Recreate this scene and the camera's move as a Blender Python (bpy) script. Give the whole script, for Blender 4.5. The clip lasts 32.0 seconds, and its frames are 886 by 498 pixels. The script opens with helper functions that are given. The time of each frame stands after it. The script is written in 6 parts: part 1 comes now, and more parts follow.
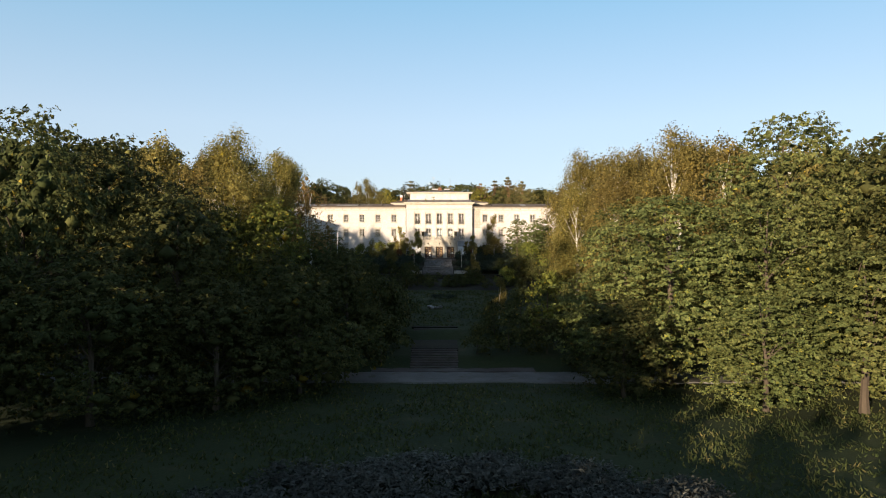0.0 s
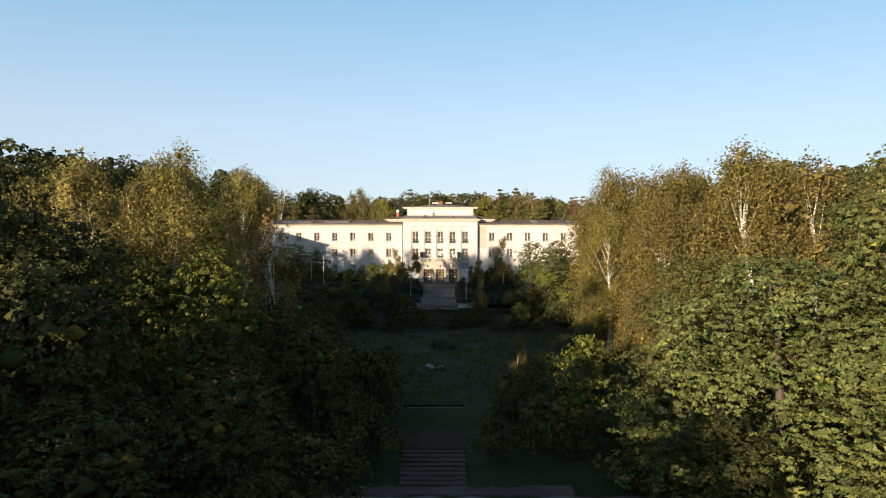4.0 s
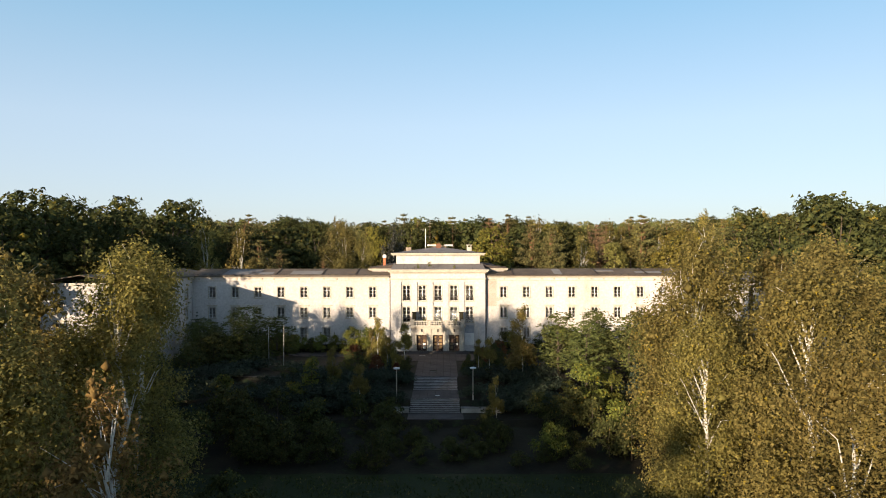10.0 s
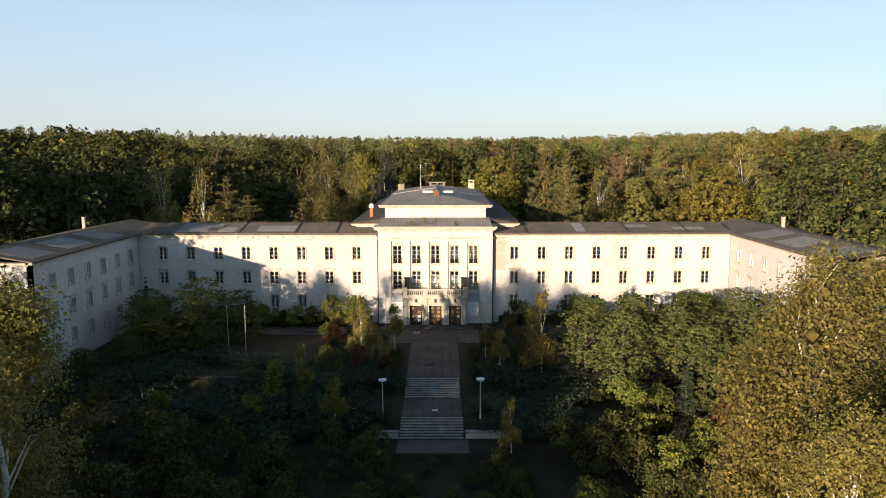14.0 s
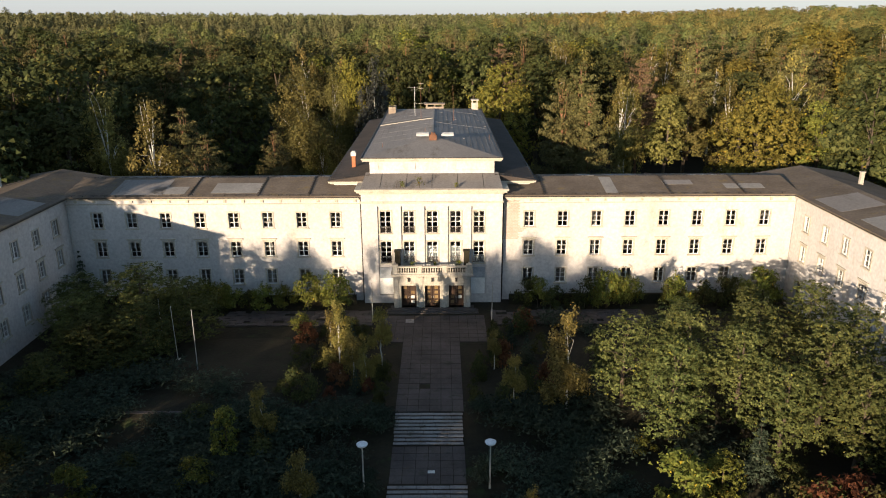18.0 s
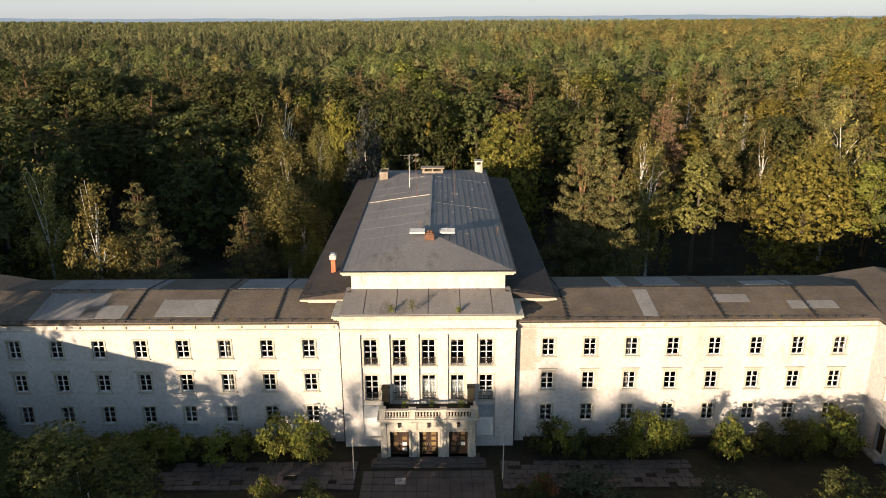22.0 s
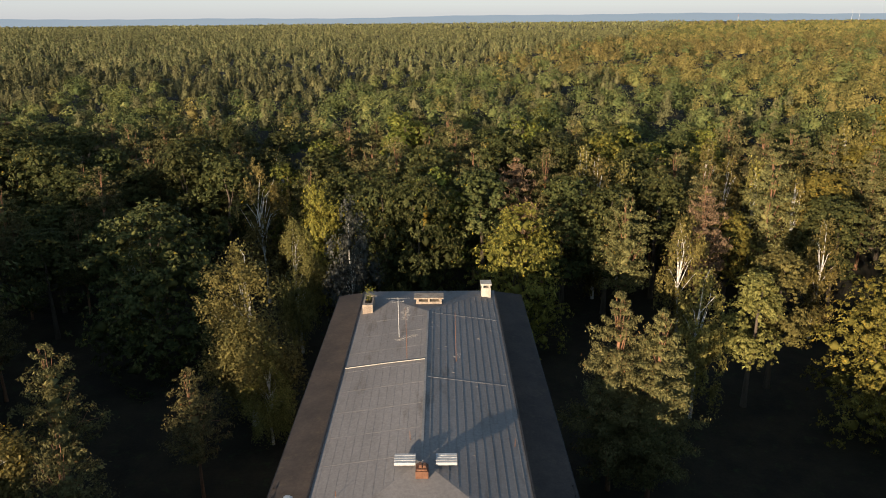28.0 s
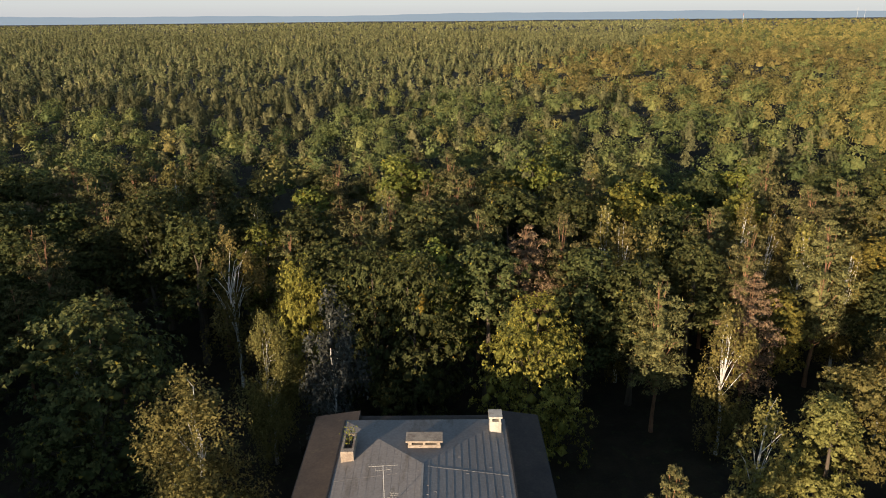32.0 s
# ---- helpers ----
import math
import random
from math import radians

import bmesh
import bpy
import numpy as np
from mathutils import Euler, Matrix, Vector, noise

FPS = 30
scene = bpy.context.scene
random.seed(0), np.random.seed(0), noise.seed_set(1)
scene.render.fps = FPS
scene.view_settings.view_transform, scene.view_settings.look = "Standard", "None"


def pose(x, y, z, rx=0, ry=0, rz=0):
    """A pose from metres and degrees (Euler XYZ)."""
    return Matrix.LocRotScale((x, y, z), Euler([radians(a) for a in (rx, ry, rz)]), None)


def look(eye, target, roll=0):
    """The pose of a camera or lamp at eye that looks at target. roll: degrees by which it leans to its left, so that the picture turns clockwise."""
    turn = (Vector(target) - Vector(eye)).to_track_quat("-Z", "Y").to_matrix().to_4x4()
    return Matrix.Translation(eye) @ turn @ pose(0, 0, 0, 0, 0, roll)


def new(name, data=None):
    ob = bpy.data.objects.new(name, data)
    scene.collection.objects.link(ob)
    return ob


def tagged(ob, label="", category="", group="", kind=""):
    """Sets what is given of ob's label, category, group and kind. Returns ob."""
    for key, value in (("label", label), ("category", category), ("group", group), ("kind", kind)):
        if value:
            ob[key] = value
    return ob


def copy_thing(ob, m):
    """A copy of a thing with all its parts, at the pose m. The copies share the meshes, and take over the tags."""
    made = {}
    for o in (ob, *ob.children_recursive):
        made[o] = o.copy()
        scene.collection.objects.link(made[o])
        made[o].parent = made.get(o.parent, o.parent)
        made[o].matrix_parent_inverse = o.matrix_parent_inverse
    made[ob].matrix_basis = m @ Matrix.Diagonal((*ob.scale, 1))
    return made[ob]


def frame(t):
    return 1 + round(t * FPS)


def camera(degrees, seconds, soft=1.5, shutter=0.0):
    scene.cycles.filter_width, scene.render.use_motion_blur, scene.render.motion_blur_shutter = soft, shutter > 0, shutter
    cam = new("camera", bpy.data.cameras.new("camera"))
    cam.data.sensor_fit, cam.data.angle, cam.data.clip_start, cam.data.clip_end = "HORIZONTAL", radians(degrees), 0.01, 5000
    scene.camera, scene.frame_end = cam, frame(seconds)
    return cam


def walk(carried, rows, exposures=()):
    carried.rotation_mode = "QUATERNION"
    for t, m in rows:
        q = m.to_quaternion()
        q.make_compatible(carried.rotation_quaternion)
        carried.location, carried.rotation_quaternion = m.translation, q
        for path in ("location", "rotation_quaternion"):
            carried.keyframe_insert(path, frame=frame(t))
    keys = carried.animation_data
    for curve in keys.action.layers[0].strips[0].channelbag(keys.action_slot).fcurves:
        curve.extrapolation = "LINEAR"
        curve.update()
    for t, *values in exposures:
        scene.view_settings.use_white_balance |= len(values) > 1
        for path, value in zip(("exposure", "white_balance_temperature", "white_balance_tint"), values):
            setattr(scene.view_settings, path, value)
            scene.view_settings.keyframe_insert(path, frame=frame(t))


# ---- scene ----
cam = camera(63.2, 32.0, 1.0)
METRES, EYE, TILT, LEAN, TURN = 172.0, 2.0, 0.15, 0.0, 0.0
ROWS = [
    (0.0, 0.0, 0.0, 0.0, 0.0, 0.0, -0.0),
    (0.5, -0.0002, 0.0129, 0.0028, 0.01, -0.01, -0.02),
    (1.0, -0.0003, 0.0266, 0.0059, 0.03, -0.02, -0.02),
    (1.5, -0.0003, 0.0408, 0.0091, 0.04, -0.02, -0.03),
    (2.0, -0.0004, 0.0556, 0.0128, 0.05, -0.05, -0.04),
    (2.5, -0.0005, 0.0708, 0.0168, 0.06, -0.06, -0.06),
    (3.0, -0.0005, 0.0864, 0.0211, 0.07, -0.06, -0.07),
    (3.5, -0.0006, 0.1023, 0.0253, 0.07, -0.06, -0.06),
    (5.5, -0.0002, 0.1666, 0.0439, 0.11, -0.09, 0.07),
    (6.0, -0.0003, 0.1829, 0.0484, 0.1, -0.07, 0.06),
    (6.5, -0.0003, 0.1993, 0.0529, 0.1, -0.05, 0.05),
    (7.0, -0.0003, 0.2156, 0.0574, 0.11, -0.04, 0.07),
    (7.5, -0.0002, 0.2322, 0.062, 0.1, -0.04, 0.08),
    (8.0, -0.0001, 0.2488, 0.0665, 0.09, -0.03, 0.09),
    (8.5, 0.0, 0.2654, 0.0712, 0.08, 0.01, 0.08),
    (9.0, 0.0002, 0.282, 0.0761, 0.07, 0.02, 0.1),
    (9.5, 0.0004, 0.2986, 0.0811, 0.07, 0.06, 0.11),
    (10.0, 0.0005, 0.3149, 0.0863, 0.05, 0.07, 0.08),
    (10.5, 0.0005, 0.3311, 0.0913, 0.02, 0.06, 0.08),
    (11.0, 0.0003, 0.3474, 0.0964, -0.02, -0.38, 0.08),
    (11.5, 0.0004, 0.3635, 0.1016, -0.02, -1.49, 0.07),
    (12.0, 0.0002, 0.3796, 0.1068, -0.06, -2.7, 0.06),
    (12.5, 0.0001, 0.3957, 0.1121, -0.07, -3.93, 0.05),
    (13.0, -0.0, 0.4118, 0.1173, -0.09, -5.18, 0.03),
    (13.5, -0.0001, 0.4278, 0.1226, -0.12, -6.46, 0.04),
    (14.0, -0.0006, 0.4433, 0.1282, -0.17, -7.76, 0.05),
    (14.5, -0.0011, 0.4587, 0.1341, -0.22, -9.05, 0.05),
    (16.5, 0.0003, 0.5205, 0.1594, -0.21, -14.53, 0.24),
    (17.0, 0.0004, 0.5357, 0.1647, -0.22, -15.77, 0.25),
    (17.5, 0.0004, 0.5506, 0.1702, -0.23, -17.04, 0.26),
    (18.0, 0.0008, 0.566, 0.1752, -0.23, -17.97, 0.25),
    (18.5, 0.001, 0.5807, 0.1807, -0.24, -18.07, 0.24),
    (19.0, 0.0013, 0.5951, 0.1858, -0.24, -18.06, 0.25),
    (19.5, 0.0015, 0.6094, 0.1911, -0.24, -18.05, 0.25),
    (20.0, 0.0018, 0.6236, 0.1962, -0.23, -18.03, 0.27),
    (20.5, 0.0018, 0.6374, 0.2014, -0.23, -18.01, 0.27),
    (21.0, 0.002, 0.6512, 0.2065, -0.22, -17.98, 0.28),
    (21.5, 0.0022, 0.6647, 0.2119, -0.22, -17.98, 0.28),
    (22.0, 0.0023, 0.6778, 0.2169, -0.22, -17.98, 0.3),
    (22.5, 0.0025, 0.6908, 0.2222, -0.23, -17.98, 0.32),
    (23.0, 0.0027, 0.7039, 0.2273, -0.22, -17.97, 0.33),
    (23.5, 0.003, 0.7166, 0.2325, -0.22, -17.98, 0.35),
    (24.0, 0.0032, 0.7292, 0.2377, -0.22, -17.99, 0.36),
    (24.5, 0.0035, 0.7419, 0.243, -0.2, -18.0, 0.37),
    (25.0, 0.0038, 0.7545, 0.2483, -0.2, -18.03, 0.38),
    (25.5, 0.0042, 0.767, 0.2535, -0.19, -18.03, 0.38),
    (27.5, 0.0051, 0.8154, 0.2742, -0.17, -18.18, 0.51),
    (28.0, 0.0052, 0.8273, 0.2789, -0.16, -18.17, 0.51),
    (28.5, 0.0055, 0.8396, 0.2838, -0.15, -18.19, 0.52),
    (29.0, 0.0057, 0.8526, 0.2886, -0.14, -18.22, 0.52),
    (29.5, 0.0061, 0.8663, 0.2933, -0.11, -18.25, 0.51),
    (30.0, 0.0064, 0.8811, 0.2983, -0.09, -18.3, 0.52),
    (30.5, 0.0067, 0.8966, 0.303, -0.07, -18.34, 0.53),
    (31.0, 0.0069, 0.913, 0.3077, -0.05, -18.38, 0.53),
    (31.5, 0.0072, 0.9297, 0.3125, -0.03, -18.41, 0.52),
    (32.0, 0.0075, 0.9468, 0.3172, -0.01, -18.43, 0.53),
]
walk(cam, [(t, pose(0, 0, EYE, TILT, LEAN, TURN) @ pose(METRES * x, METRES * y, METRES * z, 90 + pitch, roll, yaw)) for t, x, y, z, yaw, pitch, roll in ROWS],
     exposures=[(0.0, 0.9), (32.0, 0.9)])

# ---- light ----
SUN_AZ, SUN_EL = 32.5, 8.1          # degrees left of the facade's normal, and up
world = bpy.data.worlds.new("evening_sky")
scene.world = world
world.use_nodes = True
wn = world.node_tree.nodes
sky = wn.new("ShaderNodeTexSky")
sky.sky_type = "NISHITA"
sky.sun_disc = False
sky.sun_elevation = radians(SUN_EL)
sky.sun_rotation = radians(180 + SUN_AZ)
sky.air_density, sky.dust_density, sky.ozone_density = 0.8, 0.9, 2.0
haze = wn.new("ShaderNodeMixRGB")               # thin evening haze: pale at the horizon, deep blue overhead
haze.inputs[0].default_value = 0.68
way = wn.new("ShaderNodeTexCoord")
up = wn.new("ShaderNodeSeparateXYZ")
tones = wn.new("ShaderNodeValToRGB")
for el, (at, tone) in zip([tones.color_ramp.elements[0], tones.color_ramp.elements[1]] + [tones.color_ramp.elements.new(0.5) for _ in range(3)],
                          ((0.0, (2.55, 2.6, 2.85)), (1.0, (0.24, 0.42, 0.76)), (0.17, (2.25, 2.68, 3.12)), (0.34, (1.12, 2.16, 2.95)), (0.62, (0.42, 0.75, 1.3)))):
    el.position, el.color = at, (*tone, 1)
world.node_tree.links.new(way.outputs["Generated"], up.inputs[0])
world.node_tree.links.new(up.outputs["Z"], tones.inputs[0])
world.node_tree.links.new(tones.outputs[0], haze.inputs[2])
wn["Background"].inputs["Strength"].default_value = 0.15
world.node_tree.links.new(sky.outputs[0], haze.inputs[1])
world.node_tree.links.new(haze.outputs[0], wn["Background"].inputs["Color"])
sun = new("sun", bpy.data.lights.new("sun", "SUN"))
sun.data.energy, sun.data.angle, sun.data.color = 5.8, radians(0.55), (1.0, 0.79, 0.575)
to_sun = Vector((-math.sin(radians(SUN_AZ)) * math.cos(radians(SUN_EL)), -math.cos(radians(SUN_AZ)) * math.cos(radians(SUN_EL)), math.sin(radians(SUN_EL))))
sun.matrix_world = look(to_sun * 100, (0, 0, 0))


# ---- materials ----
def shader(name):
    m = bpy.data.materials.new(name)
    m.use_nodes = True
    t = m.node_tree
    return m, t, t.nodes["Principled BSDF"]


def node(t, kind, **vals):
    n = t.nodes.new(kind)
    for k, v in vals.items():
        n.inputs[k.replace("_", " ")].default_value = v
    return n


def ramp(t, src, stops):
    r = t.nodes.new("ShaderNodeValToRGB")
    e = r.color_ramp.elements
    while len(e) < len(stops):
        e.new(0.5)
    for el, (p, c) in zip(e, stops):
        el.position, el.color = p, (*c, 1)
    t.links.new(src, r.inputs[0])
    return r.outputs[0]


def mix(t, fac, a, b, mode="MIX"):
    n = t.nodes.new("ShaderNodeMixRGB")
    n.blend_type = mode
    for i, v in ((0, fac), (1, a), (2, b)):
        if isinstance(v, (int, float)):
            n.inputs[i].default_value = v
        elif isinstance(v, tuple):
            n.inputs[i].default_value = (*v, 1)
        else:
            t.links.new(v, n.inputs[i])
    return n.outputs[0]


def place(t, scale=(1, 1, 1)):
    c = t.nodes.new("ShaderNodeNewGeometry")
    m = t.nodes.new("ShaderNodeMapping")
    m.inputs["Scale"].default_value = scale
    t.links.new(c.outputs["Position"], m.inputs["Vector"])
    return m.outputs[0]


def noise_tex(t, scale, detail=4, rough=0.6, stretch=(1, 1, 1)):
    n = node(t, "ShaderNodeTexNoise", Scale=scale, Detail=detail, Roughness=rough)
    t.links.new(place(t, stretch), n.inputs["Vector"])
    return n.outputs["Fac"]


def bump(t, p, src, strength, distance):
    b = node(t, "ShaderNodeBump", Strength=strength, Distance=distance)
    t.links.new(src, b.inputs["Height"])
    t.links.new(b.outputs[0], p.inputs["Normal"])


def surface(name, a, b, coarse=0.3, fine=6.0, rough=0.85, metal=0.0, relief=0.02, streak=(1, 1, 1), third=None):
    """A worn surface: two tones at a coarse scale, a finer grain, and a little relief."""
    m, t, p = shader(name)
    big = noise_tex(t, coarse, 5, 0.65, streak)
    small = noise_tex(t, fine, 4, 0.6)
    col = ramp(t, big, [(0.35, a), (0.65, b)])
    if third:
        spots = noise_tex(t, coarse * 2.7, 6, 0.7, streak)
        col = mix(t, ramp(t, spots, [(0.56, (0, 0, 0)), (0.70, (1, 1, 1))]), col, third)
    grain = ramp(t, small, [(0.3, (0.82, 0.82, 0.82)), (0.7, (1.1, 1.1, 1.1))])
    col = mix(t, 1.0, col, grain, "MULTIPLY")
    t.links.new(col, p.inputs["Base Color"])
    p.inputs["Roughness"].default_value = rough
    p.inputs["Metallic"].default_value = metal
    p.inputs["Specular IOR Level"].default_value = 0.25
    bump(t, p, small, 0.5, relief)
    return m


def foliage(name, dark, mid, light, odd=None, odd_share=0.04, through_light=0.2, patch=0.12, lumpy=False):
    """Leaves: tones by leaf, by tree and by patch, with some light coming through."""
    m, t, p = shader(name)
    dark, mid, light = ((r * 1.17, g * 0.965, b * 1.16) for r, g, b in (dark, mid, light))
    leaf = t.nodes.new("ShaderNodeNewGeometry").outputs["Random Per Island"]
    tree = t.nodes.new("ShaderNodeObjectInfo").outputs["Random"]
    vor = node(t, "ShaderNodeTexVoronoi", Scale=patch)
    t.links.new(place(t), vor.inputs["Vector"])
    tone = mix(t, 0.6 if lumpy else 0.35, noise_tex(t, 0.35, 3), vor.outputs["Color"])
    tone = mix(t, 0.15 if lumpy else 0.4, tone, leaf)
    tone = mix(t, 0.15 if lumpy else 0.3, tone, noise_tex(t, 1.6, 3, 0.7))
    col = ramp(t, tone, [(0.22, dark), (0.5, mid), (0.8, light)])
    if odd:
        col = mix(t, ramp(t, leaf, [(1 - odd_share - 0.01, (0, 0, 0)), (1 - odd_share, (1, 1, 1))]), col, odd)
    hue = t.nodes.new("ShaderNodeHueSaturation")
    for sock, lo, hi in (("Hue", 0.493, 0.517), ("Value", 0.8, 1.2)):
        mr = node(t, "ShaderNodeMapRange", To_Min=lo, To_Max=hi)
        t.links.new(tree, mr.inputs["Value"])
        t.links.new(mr.outputs[0], hue.inputs[sock])
    each = node(t, "ShaderNodeMapRange", To_Min=0.85 if lumpy else 0.6, To_Max=1.15 if lumpy else 1.4)
    fine = t.nodes.new("ShaderNodeTexWhiteNoise")
    fine.noise_dimensions = "1D"
    t.links.new(leaf, fine.inputs["W"])
    t.links.new(fine.outputs["Value"], each.inputs["Value"])
    col = mix(t, 1.0, col, each.outputs[0], "MULTIPLY")
    t.links.new(col, hue.inputs["Color"])
    t.links.new(hue.outputs[0], p.inputs["Base Color"])
    p.inputs["Roughness"].default_value = 0.7
    p.inputs["Specular IOR Level"].default_value = 0.08
    if lumpy:
        bump(t, p, noise_tex(t, 0.9, 5, 0.75), 1.0, 0.9)
    tr = t.nodes.new("ShaderNodeBsdfTranslucent")
    t.links.new(hue.outputs[0], tr.inputs["Color"])
    ms = t.nodes.new("ShaderNodeMixShader")
    ms.inputs[0].default_value = through_light
    t.links.new(p.outputs[0], ms.inputs[1])
    t.links.new(tr.outputs[0], ms.inputs[2])
    t.links.new(ms.outputs[0], t.nodes["Material Output"].inputs["Surface"])
    return m


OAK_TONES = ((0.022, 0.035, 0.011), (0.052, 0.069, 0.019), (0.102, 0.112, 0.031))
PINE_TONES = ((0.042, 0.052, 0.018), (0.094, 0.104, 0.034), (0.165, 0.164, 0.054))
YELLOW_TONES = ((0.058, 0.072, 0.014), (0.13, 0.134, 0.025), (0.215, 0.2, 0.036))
OAK = foliage("oak_leaves", *OAK_TONES, (0.17, 0.12, 0.02), 0.012)
# Near oak tones nearly doubled: far crowns' brightness is painted into the leaf colour.
OAK_FAR_LIT = foliage("brightened_distant_oak_leaves", *((r * 1.95, g * 1.95, b * 1.95) for r, g, b in OAK_TONES), None, 0, 0.1, 0.11, True)
LOCUST = foliage("locust_leaves", (0.036, 0.06, 0.017), (0.083, 0.113, 0.03), (0.148, 0.166, 0.046), (0.22, 0.19, 0.03), 0.008)
BIRCH = foliage("birch_leaves", (0.08, 0.09, 0.023), (0.163, 0.162, 0.044), (0.255, 0.236, 0.066), (0.3, 0.22, 0.03), 0.02, 0.42)
BIRCH_GREEN = foliage("dense_birch_leaves", (0.08, 0.098, 0.026), (0.16, 0.172, 0.046), (0.235, 0.236, 0.066), None, 0, 0.4)
RUST = foliage("rusty_birch_leaves", (0.085, 0.064, 0.022), (0.16, 0.115, 0.036), (0.235, 0.165, 0.05), None, 0, 0.3)
PINE = foliage("pine_needles", *PINE_TONES, (0.17, 0.09, 0.03), 0.015, 0.15)
# Needle tones lifted, blue most, so the paleness of distance sits in the colour.
PINE_FAR_PALE = foliage("paled_distant_pine_needles", *((r * 1.2, g * 1.27, b * 1.42) for r, g, b in PINE_TONES), None, 0, 0.05, 0.13, True)
DRY_NEEDLES = foliage("dry_pine_needles", (0.075, 0.062, 0.032), (0.14, 0.108, 0.053), (0.21, 0.158, 0.078), None, 0, 0.1)
BLUE = foliage("juniper_needles", (0.016, 0.03, 0.017), (0.034, 0.054, 0.029), (0.06, 0.084, 0.044), None, 0, 0.1)
SAGE = foliage("grey_green_leaves", (0.034, 0.046, 0.03), (0.064, 0.08, 0.056), (0.105, 0.125, 0.09), None, 0, 0.15)
YELLOW = foliage("turning_leaves", *YELLOW_TONES, (0.28, 0.19, 0.03), 0.04)
# Turning tones raised, blue nearly doubled: far light and haze painted in.
YELLOW_FAR_PALE = foliage("paled_distant_turning_leaves", *((r * 1.3, g * 1.28, b * 1.9) for r, g, b in YELLOW_TONES), None, 0, 0.1, 0.10, True)
LIME = foliage("lime_green_leaves", (0.048, 0.072, 0.014), (0.104, 0.136, 0.024), (0.18, 0.192, 0.036), (0.25, 0.17, 0.02), 0.02)
BLADES = foliage("grass_blades", (0.02, 0.034, 0.009), (0.04, 0.058, 0.015), (0.075, 0.085, 0.025), (0.12, 0.1, 0.04), 0.05)
RED = foliage("reddish_leaves", (0.05, 0.025, 0.014), (0.1, 0.045, 0.02), (0.14, 0.07, 0.03), None, 0)
BARK = surface("rough_bark", (0.05, 0.04, 0.03), (0.11, 0.085, 0.06), 0.8, 9, 0.95, relief=0.04, streak=(1, 1, 0.2))
PINE_BARK = surface("pine_bark", (0.13, 0.07, 0.04), (0.25, 0.13, 0.07), 0.5, 8, 0.95, relief=0.04)
BIRCH_BARK = surface("birch_bark", (0.42, 0.40, 0.36), (0.6, 0.58, 0.52), 0.9, 5, 0.8, third=(0.05, 0.045, 0.04), streak=(1, 1, 2.5))
PLASTER = surface("cream_plaster", (0.452, 0.425, 0.4), (0.54, 0.512, 0.492), 0.16, 3.0, 0.9, relief=0.01, streak=(1, 1, 0.35), third=(0.43, 0.385, 0.33))
TRIM = surface("pale_stone_trim", (0.38, 0.345, 0.28), (0.48, 0.44, 0.36), 0.6, 7.0, 0.85, relief=0.01, third=(0.33, 0.29, 0.23))
STONE = surface("weathered_limestone", (0.34, 0.31, 0.26), (0.50, 0.46, 0.39), 0.7, 6.0, 0.9, relief=0.02, third=(0.25, 0.22, 0.18), streak=(1, 1, 0.4))
GRASS = surface("rough_grass", (0.019, 0.030, 0.009), (0.033, 0.044, 0.014), 0.12, 5.0, 0.95, relief=0.12, third=(0.055, 0.052, 0.024))
LITTER = surface("forest_floor", (0.016, 0.014, 0.009), (0.031, 0.027, 0.015), 0.2, 3.0, 0.98, relief=0.1, third=(0.03, 0.045, 0.015))
DRY = surface("dry_brown_grass", (0.024, 0.021, 0.013), (0.038, 0.032, 0.019), 0.3, 4.0, 0.97, relief=0.1, third=(0.03, 0.04, 0.015))
GRAVEL = surface("pale_gravel", (0.11, 0.107, 0.1), (0.17, 0.165, 0.155), 0.3, 10.0, 0.95, relief=0.03, third=(0.09, 0.085, 0.05))
PAVING = surface("concrete_paving", (0.062, 0.052, 0.048), (0.1, 0.087, 0.08), 0.3, 7.0, 0.92, relief=0.02, third=(0.045, 0.045, 0.03))
STEP = surface("worn_step_stone", (0.19, 0.183, 0.178), (0.3, 0.29, 0.28), 0.5, 7.0, 0.9, relief=0.02, third=(0.07, 0.068, 0.05))
FELT = surface("grey_roofing_felt", (0.175, 0.16, 0.148), (0.235, 0.216, 0.2), 0.22, 4.0, 0.85, relief=0.01, third=(0.12, 0.102, 0.085), streak=(0.6, 0.15, 1))
FELT_BROWN = surface("brown_roofing_felt", (0.098, 0.077, 0.058), (0.15, 0.12, 0.092), 0.25, 4.0, 0.9, relief=0.015, third=(0.17, 0.125, 0.055))
FELT_DARK = surface("dark_roofing_felt", (0.042, 0.035, 0.031), (0.07, 0.055, 0.046), 0.3, 4.0, 0.9, relief=0.012, third=(0.075, 0.06, 0.045))
FELT_PALE = surface("pale_roof_patch", (0.20, 0.188, 0.172), (0.26, 0.245, 0.225), 0.4, 4.0, 0.8, relief=0.01)
GLASS, _t, _p = shader("window_glass")
_p.inputs["Base Color"].default_value = (0.9, 0.93, 0.95, 1)
_p.inputs["Transmission Weight"].default_value, _p.inputs["Roughness"].default_value, _p.inputs["IOR"].default_value = 1.0, 0.02, 1.3
FRAME = surface("white_window_paint", (0.62, 0.61, 0.58), (0.75, 0.74, 0.71), 0.8, 9, 0.6, relief=0.003)
IRON = surface("dark_iron", (0.03, 0.028, 0.025), (0.06, 0.05, 0.045), 2.0, 12, 0.6, 0.4, 0.003)
RUSTY = surface("rusty_iron", (0.13, 0.06, 0.035), (0.2, 0.1, 0.06), 2.0, 12, 0.8, 0.2, 0.004)
